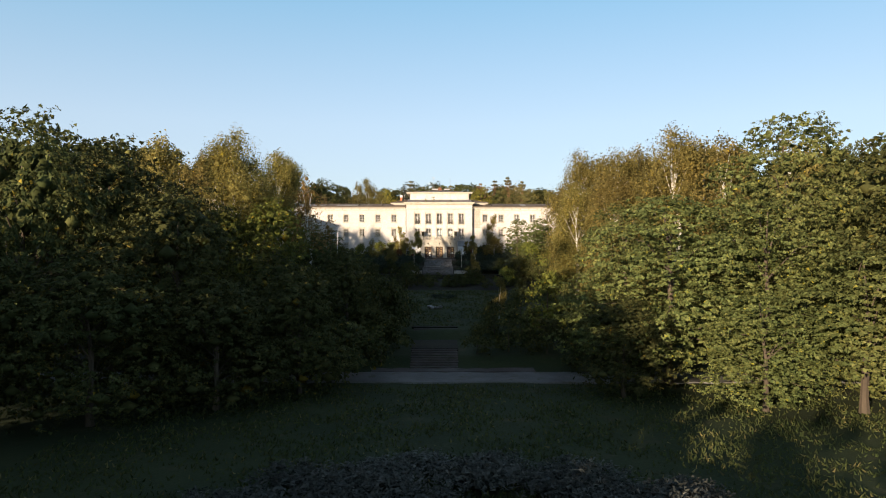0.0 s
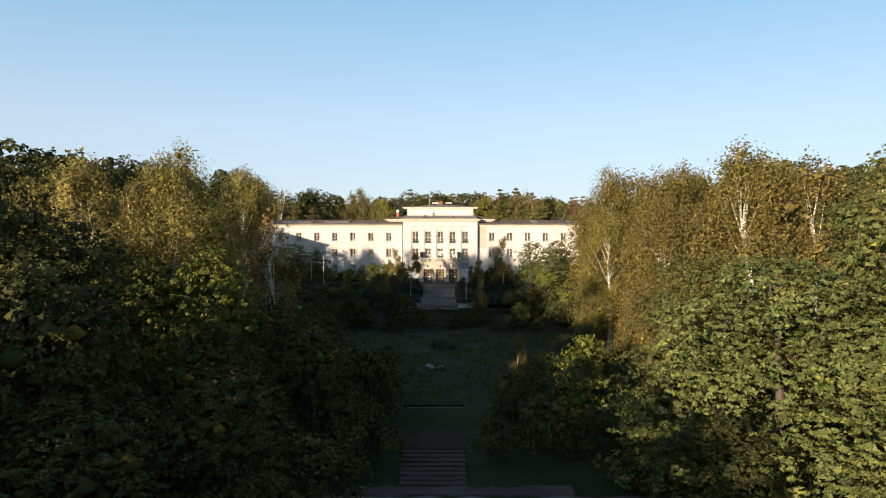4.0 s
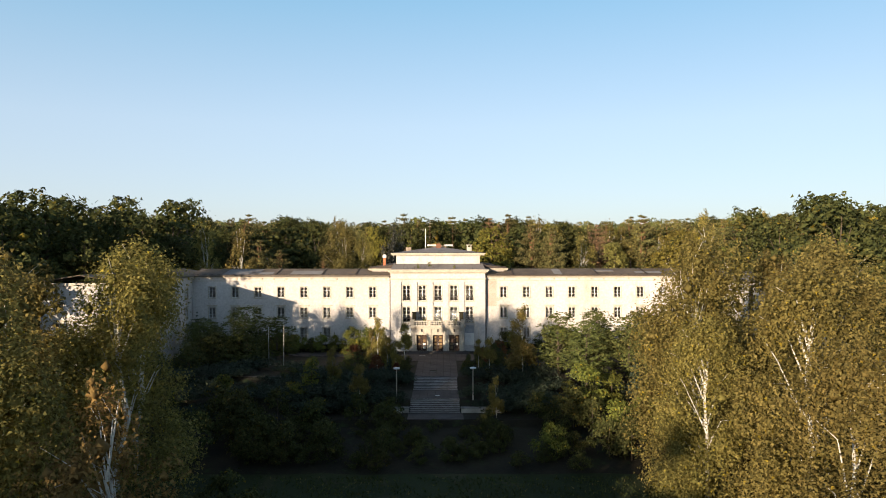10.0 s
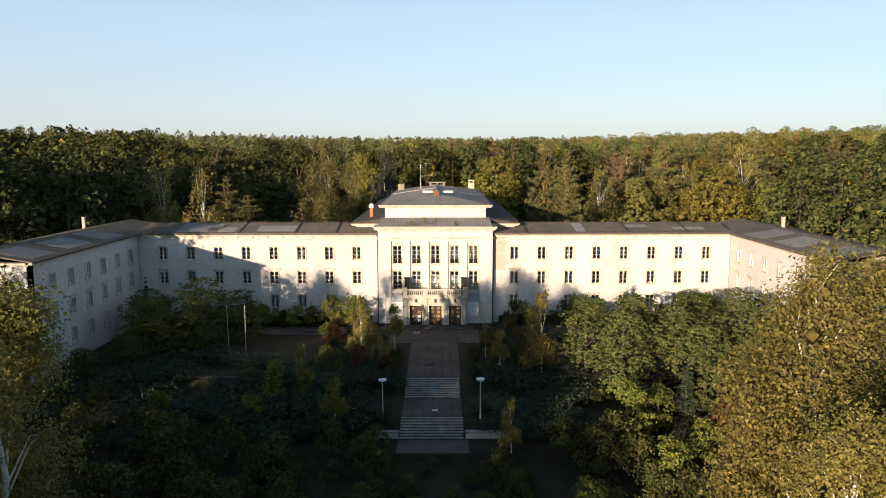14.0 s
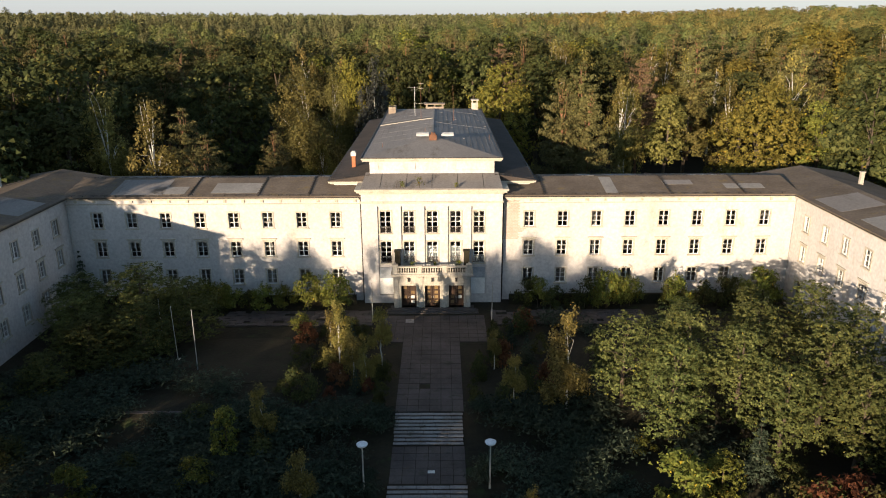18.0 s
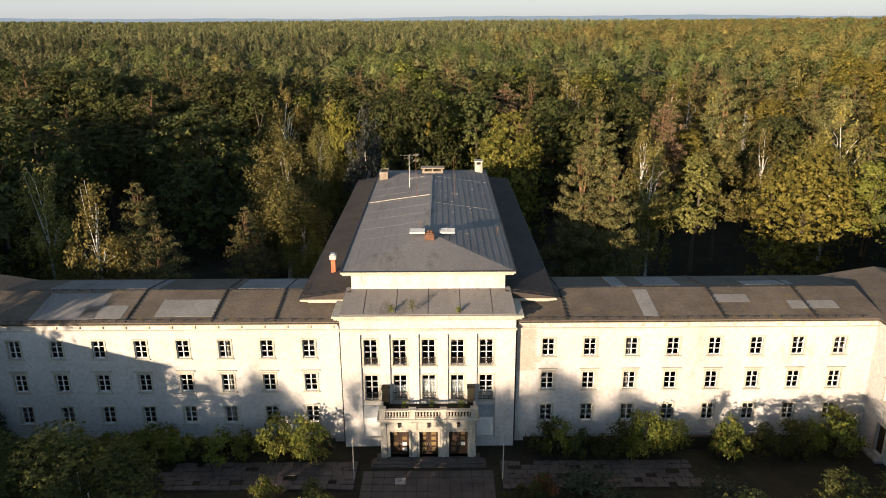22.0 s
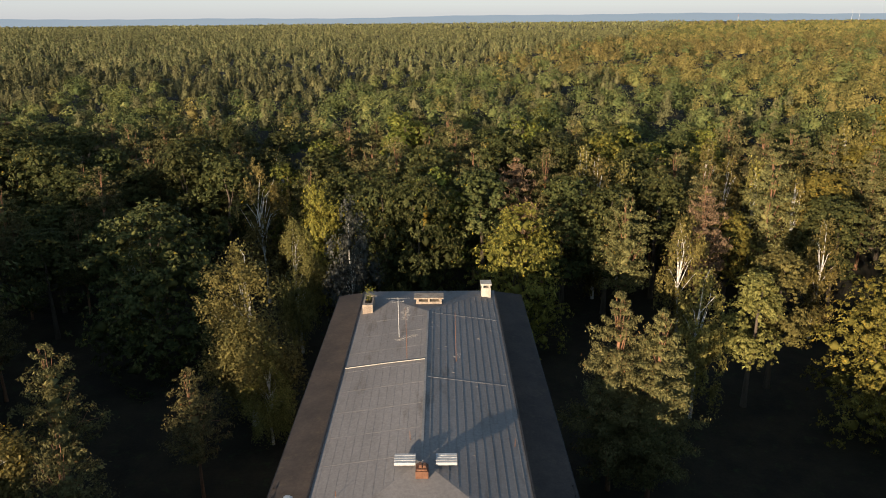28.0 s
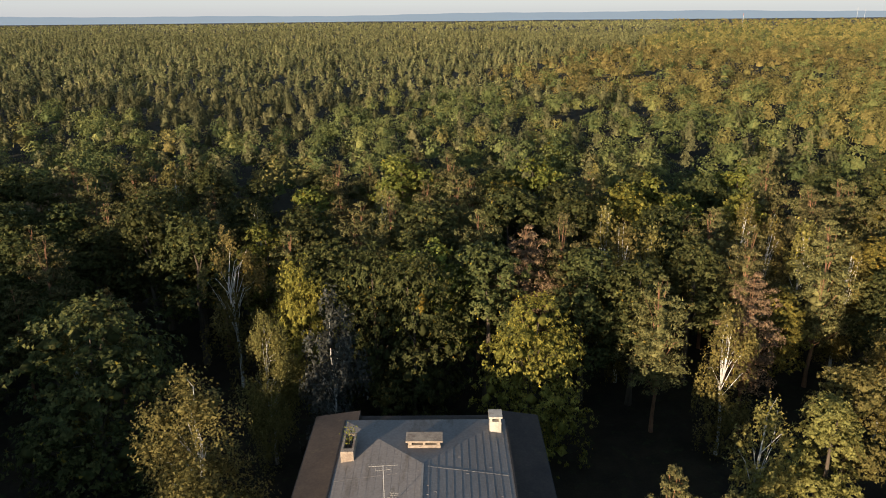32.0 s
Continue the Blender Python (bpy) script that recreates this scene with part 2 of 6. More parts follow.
DOORWOOD = surface("dark_brown_door_wood", (0.035, 0.02, 0.014), (0.06, 0.035, 0.022), 1.2, 12, 0.55, relief=0.004, streak=(3, 3, 0.4))
BRASS = surface("yellowed_door_glass", (0.17, 0.11, 0.05), (0.25, 0.17, 0.08), 2.0, 12, 0.4, relief=0.003)
PAPER = surface("white_notice_sheet", (0.55, 0.55, 0.52), (0.7, 0.7, 0.66), 2.0, 12, 0.8, relief=0.001)
BOARD = surface("blue_grey_boarding", (0.25, 0.27, 0.29), (0.36, 0.38, 0.40), 0.8, 8, 0.7, relief=0.004)
BRICK = surface("bare_pink_brick", (0.37, 0.29, 0.235), (0.45, 0.365, 0.305), 0.8, 9, 0.9, relief=0.01, third=(0.5, 0.44, 0.38))
REDBRICK = surface("red_chimney_brick", (0.30, 0.10, 0.05), (0.42, 0.16, 0.08), 1.5, 9, 0.9, relief=0.01)
ZINC = surface("dull_zinc", (0.42, 0.42, 0.41), (0.55, 0.55, 0.53), 1.5, 8, 0.45, 0.5, 0.003)
WHITE_METAL = surface("white_painted_metal", (0.38, 0.38, 0.37), (0.48, 0.48, 0.47), 1.5, 8, 0.5, relief=0.002)
LAMP_GLASS = surface("milky_lamp_cover", (0.6, 0.64, 0.68), (0.7, 0.74, 0.78), 2.0, 10, 0.35, relief=0.002)
CHIMNEY = surface("sooty_chimney_render", (0.22, 0.17, 0.13), (0.36, 0.30, 0.23), 1.2, 8, 0.9, relief=0.01, third=(0.12, 0.09, 0.07))


# ---- building blocks ----
def raw_mesh(name, verts, quads, mat):
    """A mesh from arrays of corners and of faces with three or four sides each."""
    me = bpy.data.meshes.new(name)
    verts, quads = np.asarray(verts, np.float32).reshape(-1, 3), np.asarray(quads, np.int32)
    me.vertices.add(len(verts))
    me.vertices.foreach_set("co", verts.ravel())
    me.loops.add(quads.size)
    me.loops.foreach_set("vertex_index", quads.ravel())
    me.polygons.add(len(quads))
    me.polygons.foreach_set("loop_start", np.arange(0, quads.size, quads.shape[1], dtype=np.int32))
    me.materials.append(mat)
    me.update(calc_edges=True)
    return me


def part(name, bm, material, parent, label=""):
    """Links a bmesh as one mesh object under a thing or a part."""
    me = bpy.data.meshes.new(name)
    bmesh.ops.recalc_face_normals(bm, faces=bm.faces[:])
    bm.to_mesh(me)
    bm.free()
    me.materials.append(material)
    ob = new(name, me)
    ob.parent = parent
    return tagged(ob, label)


def share(name, me, parent, m, label=""):
    """Another object on the same mesh."""
    ob = new(name, me)
    ob.parent = parent
    ob.matrix_local = m
    return tagged(ob, label)


def box(bm, x0, x1, y0, y1, z0, z1):
    v = [bm.verts.new((x, y, z)) for z in (z0, z1) for x, y in ((x0, y0), (x1, y0), (x1, y1), (x0, y1))]
    for f in ((3, 2, 1, 0), (4, 5, 6, 7), (0, 1, 5, 4), (1, 2, 6, 5), (2, 3, 7, 6), (3, 0, 4, 7)):
        bm.faces.new([v[i] for i in f])
    return bm


def boxes(*rows):
    bm = bmesh.new()
    for r in rows:
        box(bm, *r)
    return bm


def solid(lower, upper):
    """A closed block between two rings of corners."""
    bm = bmesh.new()
    a, b = [bm.verts.new(p) for p in lower], [bm.verts.new(p) for p in upper]
    n = len(a)
    bm.faces.new(a[::-1])
    bm.faces.new(b)
    for i in range(n):
        bm.faces.new((a[i], a[(i + 1) % n], b[(i + 1) % n], b[i]))
    return bm


def tube(bm, points, radii, sides=6):
    """A tapered tube along points."""
    rings = []
    for i, (p, r) in enumerate(zip(points, radii)):
        d = (Vector(points[min(i + 1, len(points) - 1)]) - Vector(points[max(i - 1, 0)])).normalized()
        u = d.orthogonal().normalized()
        w = d.cross(u)
        rings.append([bm.verts.new(Vector(p) + (u * math.cos(a) + w * math.sin(a)) * r) for a in (2 * math.pi * k / sides for k in range(sides))])
    for a, b in zip(rings, rings[1:]):
        for k in range(sides):
            bm.faces.new((a[k], a[(k + 1) % sides], b[(k + 1) % sides], b[k]))
    bm.faces.new(rings[0][::-1])
    bm.faces.new(rings[-1])
    return bm


def thing(name, at, label, category, group="", kind="", turn=0):
    ob = new(name)
    ob.matrix_world = pose(*at, 0, 0, turn)
    return tagged(ob, label, category, group, kind)


# ---- ground ----
PROFILE_Y = [-400, 30, 60, 64.4, 71.0, 72.5, 75.0, 83.5, 86.0, 100, 112.5, 124, 137.6, 137.8, 141.2, 143.6, 149, 152, 5000]
PROFILE_Z = [-10.2, -10.0, -9.95, -9.9, -9.85, -9.7, -8.9, -8.4, -7.5, -6.0, -5.4, -4.9, -3.2, -2.55, -2.5, -1.25, -1.25, 0.0, 0.0]


def height(x, y):
    """The ground's height: the garden falls in terraces away from the house; the woods behind roll gently."""
    z = np.interp(y, PROFILE_Y, PROFILE_Z)
    far = np.clip((np.abs(x) - 45) / 60, 0, 1)
    smooth = np.interp(y, [-400, 30, 150, 200, 5000], [-10.0, -9.0, -1.0, 0, 0])
    z = z * (1 - far) + smooth * far
    back = np.clip((y - 230 + 0.75 * np.clip(np.abs(x) - 50, 0, 150)) / 400, 0, 1) * (y > 190)
    back = back * back * (3 - 2 * back)
    roll = 1.5 * np.sin(x / 170 + 0.8) * np.sin(y / 210) + 1.0 * np.sin(x / 90 + y / 130)
    fall = np.clip((y - 1500) / 1000, 0, 1)
    hill = 3 * np.exp(-(((x - 380) / 220) ** 2 + ((y - 560) / 260) ** 2))
    return z + back * (13 * (1 - 0.6 * fall) + roll + hill)


def build_ground():
    xs = np.unique(np.r_[-4800, -2400, -1200, np.arange(-600, -100, 50), np.arange(-100, 101, 4), np.arange(150, 601, 50), 1200, 2400, 4800])
    ys = np.unique(np.r_[-2000, -400, -100, np.arange(0, 60, 6), np.arange(60, 154, 1.2), PROFILE_Y[2:-1], np.arange(154, 260, 8), np.arange(260, 1200, 40), 1600, 2400, 3600, 4850])
    gx, gy = np.meshgrid(xs, ys)
    gz = height(gx, gy)
    near = (np.abs(gx) < 100) & (gy < 140) & (gy > 0)
    gz = gz + near * 0.10 * (np.sin(gx * 0.9 + gy * 0.35) * np.sin(gy * 0.7 - gx * 0.2))
    nx, ny = len(xs), len(ys)
    i = (np.arange(ny - 1)[:, None] * nx + np.arange(nx - 1)[None]).ravel()
    me = raw_mesh("ground", np.stack([gx, gy, gz], -1), np.stack([i, i + 1, i + 1 + nx, i + nx], -1), LITTER)
    me.materials.append(GRASS)
    mid = np.array([p.center for p in me.polygons])
    lawn = (np.abs(mid[:, 0]) < 36) & (mid[:, 1] < 124.5) & (mid[:, 1] > -60)
    me.polygons.foreach_set("material_index", lawn.astype(np.int32))
    me.polygons.foreach_set("use_smooth", np.ones(len(mid), bool))
    tagged(new("ground", me), "rough mown grass and leaf litter falling in terraces below the house", "ground", kind="structure")


build_ground()

# ---- trees ----
rng = np.random.default_rng(7)


def unit(v):
    return v / np.maximum(np.linalg.norm(v, axis=-1, keepdims=True), 1e-9)


def leaves(name, c, out, size, mat, aspect=0.6, wild=0.9, hang=0.0, core=None):
    """Many small leaf sprays: lozenges at the places c, facing roughly along out; and the dense heart of each lobe."""
    n = len(c)
    nrm = unit(out + rng.normal(0, wild, (n, 3)))
    t = rng.normal(0, 1, (n, 3))
    t[:, 2] -= hang * 3
    t = unit(t - nrm * np.sum(t * nrm, -1, keepdims=True))
    b = np.cross(nrm, t)
    s = (size * rng.uniform(0.6, 1.35, n))[:, None]
    v = np.stack([c + t * s, c - t * s * 0.6 + b * s * aspect, c - t * s * 0.6 - b * s * aspect], 1)
    f = np.arange(3 * n).reshape(n, 3)
    if core:
        at, rad, tall = core
        star = np.array([(1, 0, 0), (0, 1, 0), (-1, 0, 0), (0, -1, 0), (0, 0, 1), (0, 0, -1)], float)
        ang_ = rng.uniform(0, 6.28, len(at))
        turn = np.stack([np.stack([np.cos(ang_), -np.sin(ang_)], -1), np.stack([np.sin(ang_), np.cos(ang_)], -1)], 1)
        p = np.repeat(star[None], len(at), 0)
        p[:, :, :2] = np.einsum("nij,nkj->nki", turn, p[:, :, :2])
        p = at[:, None] + p * (rad[:, None] * rng.uniform(0.8, 1.15, (len(at), 6)))[:, :, None] * np.array([1, 1, tall])
        tri = np.array([(0, 1, 4), (1, 2, 4), (2, 3, 4), (3, 0, 4), (1, 0, 5), (2, 1, 5), (3, 2, 5), (0, 3, 5)])
        f = np.concatenate([f, 3 * n + (np.arange(len(at))[:, None, None] * 6 + tri[None]).reshape(-1, 3)])
        v = np.concatenate([v.reshape(-1, 3), p.reshape(-1, 3)])
    return raw_mesh(name, v, f, mat)


def lobed(n, height_, base, r, lobes, flat=1.0):
    """Places on the outer shells of a crown's many rounded lobes, above the given base height."""
    f, a, q = rng.uniform(0, 1, lobes), rng.uniform(0, 2 * math.pi, lobes), rng.uniform(0.25, 1, lobes) ** 0.6
    wide = r * 0.76 * q * np.interp(f, [0, 0.15, 0.5, 0.8, 1], [0.8, 0.98, 1, 0.72, 0.22])
    lc = np.stack([np.cos(a) * wide, np.sin(a) * wide, base + (height_ - base) * (0.10 + 0.76 * f)], -1)
    lr = np.minimum(r * rng.uniform(0.2, 0.4, lobes), (height_ - base) * 0.16)
    per = 12
    tufts = max(n // per, 12) * 2
    which = rng.choice(lobes, tufts, p=lr**2 / np.sum(lr**2))
    d = unit(rng.normal(0, 1, (tufts, 3)))
    d[:, 2] = np.abs(d[:, 2]) * np.where(rng.random(tufts) < 0.75, 1, -1)
    rad = lr[which] * rng.uniform(0.7, 1.22, tufts)
    p = lc[which] + d * rad[:, None] * np.array([1, 1, flat])
    deep = np.zeros(len(p))
    for c, q in zip(lc, lr):
        deep = np.maximum(deep, 1 - np.linalg.norm((p - c) / np.array([1, 1, flat]), axis=1) / q)
    keep = np.flatnonzero(deep < 0.45)[:tufts // 2]
    p, d = p[keep], unit(d[keep] + 0.5 * unit(p[keep] - np.array([0, 0, (height_ + base) / 2])))
    each = -(-n // len(p))
    spread = 0.8 * r / math.sqrt(len(p)) * rng.uniform(0.5, 1.9, (len(p), 1, 1))
    q = p[:, None] + rng.normal(0, 1, (len(p), each, 3)) * spread * np.array([1, 1, 0.3 if flat < 0.5 else 0.55])
    q[:, :, 2] -= 0.25 * np.linalg.norm(q[:, :, :2] - p[:, None, :2], axis=2)
    return q.reshape(-1, 3), np.repeat(unit(d + np.array([0, 0, 0.35])), each, 0), lc, lr


def limbs(h, girth, tips, sway=0.3, top=0.8):
    """A tapered trunk with limbs that reach to the tips."""
    bm = bmesh.new()
    pts = [(rng.normal(0, sway) * f, rng.normal(0, sway) * f, h * top * f - 0.3) for f in (0, 0.12, 0.3, 0.5, 0.75, 1)]
    tube(bm, pts, [girth * g for g in (1.35, 1.0, 0.85, 0.65, 0.4, 0.12)], 7)
    for tip in tips:
        z0 = max(0.26 * h, min(0.75 * h, tip[2] * rng.uniform(0.55, 0.88)))
        f = z0 / (h * top)
        root = Vector(np.array([np.interp(f, (0, 0.12, 0.3, 0.5, 0.75, 1), [p[i] for p in pts]) for i in range(3)]))
        mid = root.lerp(Vector(tip), 0.55) + Vector((rng.normal(0, 0.25), rng.normal(0, 0.25), 0.05 * h))
        tube(bm, [root, mid, Vector(tip)], [girth * 0.26, girth * 0.15, girth * 0.05], 5)
    return bm


def make_tree(kind, h, r, n, leaf, seed, mat, bark, label):
    """One tree with a trunk and a crown, at the origin."""
    global rng
    rng = np.random.default_rng(seed)
    name = {"broad": "broadleaf_tree", "full": "broadleaf_tree", "layered": "locust_tree", "birch": "birch_tree", "pine": "pine_tree", "cone": "pine_tree", "spruce": "spruce_tree", "bush": "shrub", "juniper": "juniper_shrub", "sapling": "sapling"}[kind]
    core = None
    root = thing(name, (0, 0, 0), label, "shrub" if kind in ("bush", "juniper") else "tree")
    if kind in ("broad", "bush", "full", "layered"):
        base = h * {"broad": 0.24, "bush": 0.0, "full": 0.0, "layered": 0.0}[kind]
        c, o, lc, lr = lobed(n, h, base, r, 95 if kind == "layered" else 60 if n > 9000 else 18 if kind == "bush" else 36, 0.42 if kind == "layered" else 0.85)
        tips, girth, hang, asp, wild = lc[:(12 if n > 9000 else 7 if n > 2000 and leaf > 0.35 else 2) if kind != "bush" else 4], h * 0.018, 0.1, 0.6, 0.42
        core = None if kind == "layered" else (lc, lr * 0.3, 0.85)
    elif kind in ("birch", "sapling"):
        m = max(n // 8, 20)
        lo = 0.16 if kind == "birch" else 0.12
        heads = 30 if kind == "birch" else 9
        f = np.r_[1.0, rng.uniform(0.08, 0.97, heads - 1)]
        lr = r * rng.uniform(0.2, 0.42, heads) * np.interp(f, [0, 0.7, 1], [1, 0.95, 0.7])
        a, q = rng.uniform(0, 2 * math.pi, heads), np.r_[0, rng.uniform(0.1, 1, heads - 1) ** 0.5]
        wide = r * 0.7 * q * np.interp(f, [0, 0.25, 0.6, 0.85, 1], [0.8, 1, 0.95, 0.7, 0.2])
        lc = np.stack([np.cos(a) * wide, np.sin(a) * wide, h * (lo + (1 - lo) * f) - lr * 1.4], -1)
        bunch = 5 if n > 4000 else 3
        w = np.repeat(rng.choice(heads, -(-m // bunch), p=lr**2 / np.sum(lr**2)), bunch)[:m]
        d = np.repeat(unit(rng.normal(0, 1, (-(-m // bunch), 3)) + np.array([0, 0, 0.35])), bunch, 0)[:m]
        out_ = np.repeat(rng.uniform(0.6, 1.2, -(-m // bunch)), bunch)[:m]
        s = lc[w] + d * (lr[w] * out_)[:, None] * np.array([1, 1, 1.4]) + rng.normal(0, 0.011 * h, (m, 3)) * np.array([1, 1, 1.3])
        k = np.arange(8)[None, :, None]
        length = (0.035 + 0.07 * rng.random((m, 1, 1))) * h
        drop = np.concatenate([np.broadcast_to(d[:, None, :2] * 0.02 * k, (m, 8, 2)), -length * k / 7], -1)
        c = (s[:, None] + drop + rng.normal(0, 0.08 + 0.005 * h, (m, 8, 3))).reshape(-1, 3)
        o = unit(np.repeat(d * np.array([1, 1, 0.6]), 8, 0) + np.array([0, 0, 0.35]))
        core = (lc - np.array([0, 0, 0.02 * h]), lr * 0.34, 1.4) if n > 5500 else None
        high = np.flatnonzero(s[:, 2] > 0.42 * h)
        tips, girth, hang, asp, wild = s[rng.choice(high, (22 if n < 5500 else 16) if kind == "birch" else 5)] * np.array([0.85, 0.85, 1]), h * 0.0095, 0.7, 0.55, 0.5
    elif kind in ("pine", "spruce", "cone"):
        levels = int(8 + h * 0.3) if kind == "pine" else int(9 + h * 0.55)
        lo = {"pine": 0.32, "cone": 0.14, "spruce": 0.06}[kind]
        tips, hearts, fans = [], [], []
        for i in range(levels):
            f = i / (levels - 1)
            z = h * (lo + (0.97 - lo) * f) + (rng.normal(0, 0.012 * h) if 0 < i < levels - 2 else 0)
            reach = r * (np.interp(f, [0, 0.15, 0.5, 0.8, 1], [0.6, 1, 0.85, 0.55, 0.12]) if kind == "pine" else np.interp(f, [0, 0.12, 0.55, 1], [0.75, 1.0, 0.68, 0.1]) if kind == "cone" else 1.0 - 0.95 * f)
            arms = int(rng.integers(4, 7)) if kind != "spruce" else 7
            hearts.append((0, 0, z, reach * 0.3))
            first = rng.uniform(0, 6.28)
            for j in range(arms):
                a = first + 2 * math.pi * j / arms + rng.normal(0, 0.3)
                L = reach * rng.uniform(0.5, 1.15)
                rise = {"pine": 0.22, "cone": 0.26, "spruce": -0.25}[kind] * L * (0.4 + f)
                tips.append(np.array([math.cos(a) * L, math.sin(a) * L, z + rise]))
                for g in np.linspace(0.38, 1.0, 5):
                    side = rng.normal(0, 0.16 * L * (0.4 + g))
                    fans.append((math.cos(a) * L * g - math.sin(a) * side, math.sin(a) * L * g + math.cos(a) * side, z + rise * g * g + rng.normal(0, 0.03 * L), (0.10 + 0.06 * rng.random()) * (reach + 0.25 * r), 0.6 + g))
        fans.append((0, 0, h * 0.985, 0.07 * r, 0.7))
        core = (np.array(hearts)[:, :3], np.array(hearts)[:, 3], 0.7)
        fans = np.array(fans)
        w = fans[:, 4] * fans[:, 3] ** 1.4
        pick = rng.choice(len(fans), n, p=w / w.sum())
        d = rng.normal(0, 1, (n, 3))
        c = fans[pick, :3] + d * fans[pick, 3:4] * np.array([0.52, 0.52, 0.3 if kind != "spruce" else 0.25])
        o = unit(d * np.array([1, 1, 0.5]) + np.array([0, 0, 0.8]))
        tips, girth, hang, asp, wild = (tips[::4] if kind != "spruce" else []), h * 0.011, -0.2, 0.36, 0.5
    else:  # juniper: low feathery sprays that arch outwards
        m = max(n // 9, 10)
        a, L = rng.uniform(0, 2 * math.pi, m), r * rng.uniform(0.35, 1.0, m)
        k = np.linspace(0.25, 1, 9)[None]
        rise = h * (1.15 - 0.55 * L / r)[:, None] * np.sin(k * 2.0) * rng.uniform(0.6, 1.05, (m, 1))
        c = np.stack([np.cos(a)[:, None] * L[:, None] * k, np.sin(a)[:, None] * L[:, None] * k, rise], -1).reshape(-1, 3) + rng.normal(0, 0.09, (m * 9, 3))
        o = np.tile(np.array([0, 0, 1.0]), (len(c), 1))
        tips, girth, hang, asp, wild = [], 0.08, 0, 0.35, 0.5
    me = leaves("crown", c, o, leaf, mat, asp, wild, hang, core)
    crown = new("crown", me)
    crown.parent = root
    if kind == "juniper":
        part("trunk", tube(bmesh.new(), [(0, 0, -0.3), (0.1, 0, h * 0.5)], [0.12, 0.05], 5), bark, root)
    else:
        part("trunk", limbs(h, girth, tips, 0.02 * h, 0.97 if kind in ("pine", "spruce", "cone") else 0.86), bark, root)
    return root


def plant(proto, x, y, top=None, turn=None, wide=1.0, group="", sink=0.0):
    """A copy of a tree on the ground at x, y, scaled so that its top stands at the height top."""
    z = float(height(x, y)) - sink
    h0 = proto["tall"]
    s = (top - z) / h0 if top is not None else 1.0
    a = random.uniform(0, 360) if turn is None else turn
    ob = copy_thing(proto, pose(x, y, z, 0, 0, a))
    ob.scale = (s * wide, s * wide, s)
    if group:
        ob["group"] = group
    return ob


def proto(kind, h, r, n, leaf, seed, mat, bark, label):
    t = make_tree(kind, h, r, n, leaf, seed, mat, bark, label)
    t["tall"] = h
    PROTOS.append(t)
    return t


PROTOS = []
oak_near = proto("full", 16, 7.5, 19000, 0.165, 14, OAK, BARK, "tall dark green oak with a broad lobed crown")
oak_big = [proto("full", 16, 7.5, 13000, 0.2, 11 + i, OAK, BARK, "tall dark green oak with a broad lobed crown") for i in range(2)]
locust_near = proto("layered", 18, 8.2, 42000, 0.14, 25, LOCUST, BARK, "large feathery green locust tree beside the lawn")
locust_big = [proto("layered", 18, 7.8, 17000, 0.19, 21 + i, LOCUST, BARK, "large feathery green locust tree beside the lawn") for i in range(2)]
birch_near = [proto("birch", 25, 5.2, 34000, 0.135, 34 + i, BIRCH, BIRCH_BARK, "tall weeping birch with yellowing leaves and white bark") for i in range(2)]
birch_big = [proto("birch", 25, 5.2, 17000, 0.19, 31 + i, BIRCH, BIRCH_BARK, "tall weeping birch with yellowing leaves and white bark") for i in range(3)]
birch_green = proto("birch", 25, 5.6, 28000, 0.16, 36, BIRCH_GREEN, BIRCH_BARK, "tall weeping birch with dense olive-green foliage")
birch_rust = proto("birch", 20, 4.2, 8000, 0.14, 37, RUST, BIRCH_BARK, "half-bare birch with rusty leaves and white branches")
oak_mid = [proto("broad", 20, 5.6, 8200, 0.225, 41 + i, OAK, BARK, "dark green broadleaf tree in the woods") for i in range(3)]
yellow_mid = [proto("broad", 18, 5.0, 7600, 0.22, 47, YELLOW, BARK, "broadleaf tree turning yellow in the woods"), proto("broad", 19, 4.8, 7600, 0.22, 48, LIME, BARK, "light green broadleaf tree in the woods")]
birch_mid = [proto("birch", 22, 4.3, 7600, 0.215, 51 + i, BIRCH, BIRCH_BARK, "slender birch with thin yellowing foliage in the woods") for i in range(2)]
pine_mid = [proto("pine", 22, 4.8, 8000, 0.23, 61 + i, PINE, PINE_BARK, "scots pine with olive needles in the woods") for i in range(3)]
pine_dry = proto("pine", 22, 4.2, 8000, 0.22, 64, DRY_NEEDLES, PINE_BARK, "scots pine with browning needles in the woods")
oak_tall = proto("broad", 20, 4.6, 9000, 0.2, 44, BIRCH_GREEN, BARK, "slim light green tree with a bare pale trunk")
yellow_big = proto("full", 20, 8.0, 20000, 0.19, 45, YELLOW, BARK, "broad tree with leaves turning yellow")
birch_blue = proto("birch", 22, 5.0, 9000, 0.25, 38, SAGE, BIRCH_BARK, "grey-green birch behind the house")
birch_pale = proto("birch", 22, 5.0, 5000, 0.24, 39, BIRCH, BIRCH_BARK, "half-bare pale birch with thin yellow foliage")
pine_big = proto("cone", 23, 5.6, 34000, 0.19, 66, PINE, PINE_BARK, "broad pine standing close behind the house")
side_mid = [proto("broad", 20, 5.8, 2600, 0.32, 55, OAK, BARK, "dark green broadleaf tree in the woods")]
# Coarse crown for the unseen trees that only cast shade.
shade_back = [proto("broad", 20, 5.8, 420, 0.95, 55, OAK, BARK, "dark green broadleaf tree in the woods")]
spruce = proto("spruce", 8, 2.2, 3200, 0.18, 71, BLUE, BARK, "small blue-green spruce among the shrubs")
lime_big = proto("full", 15, 5.0, 18000, 0.14, 74, LIME, BARK, "yellow-green tree lit by the evening sun")
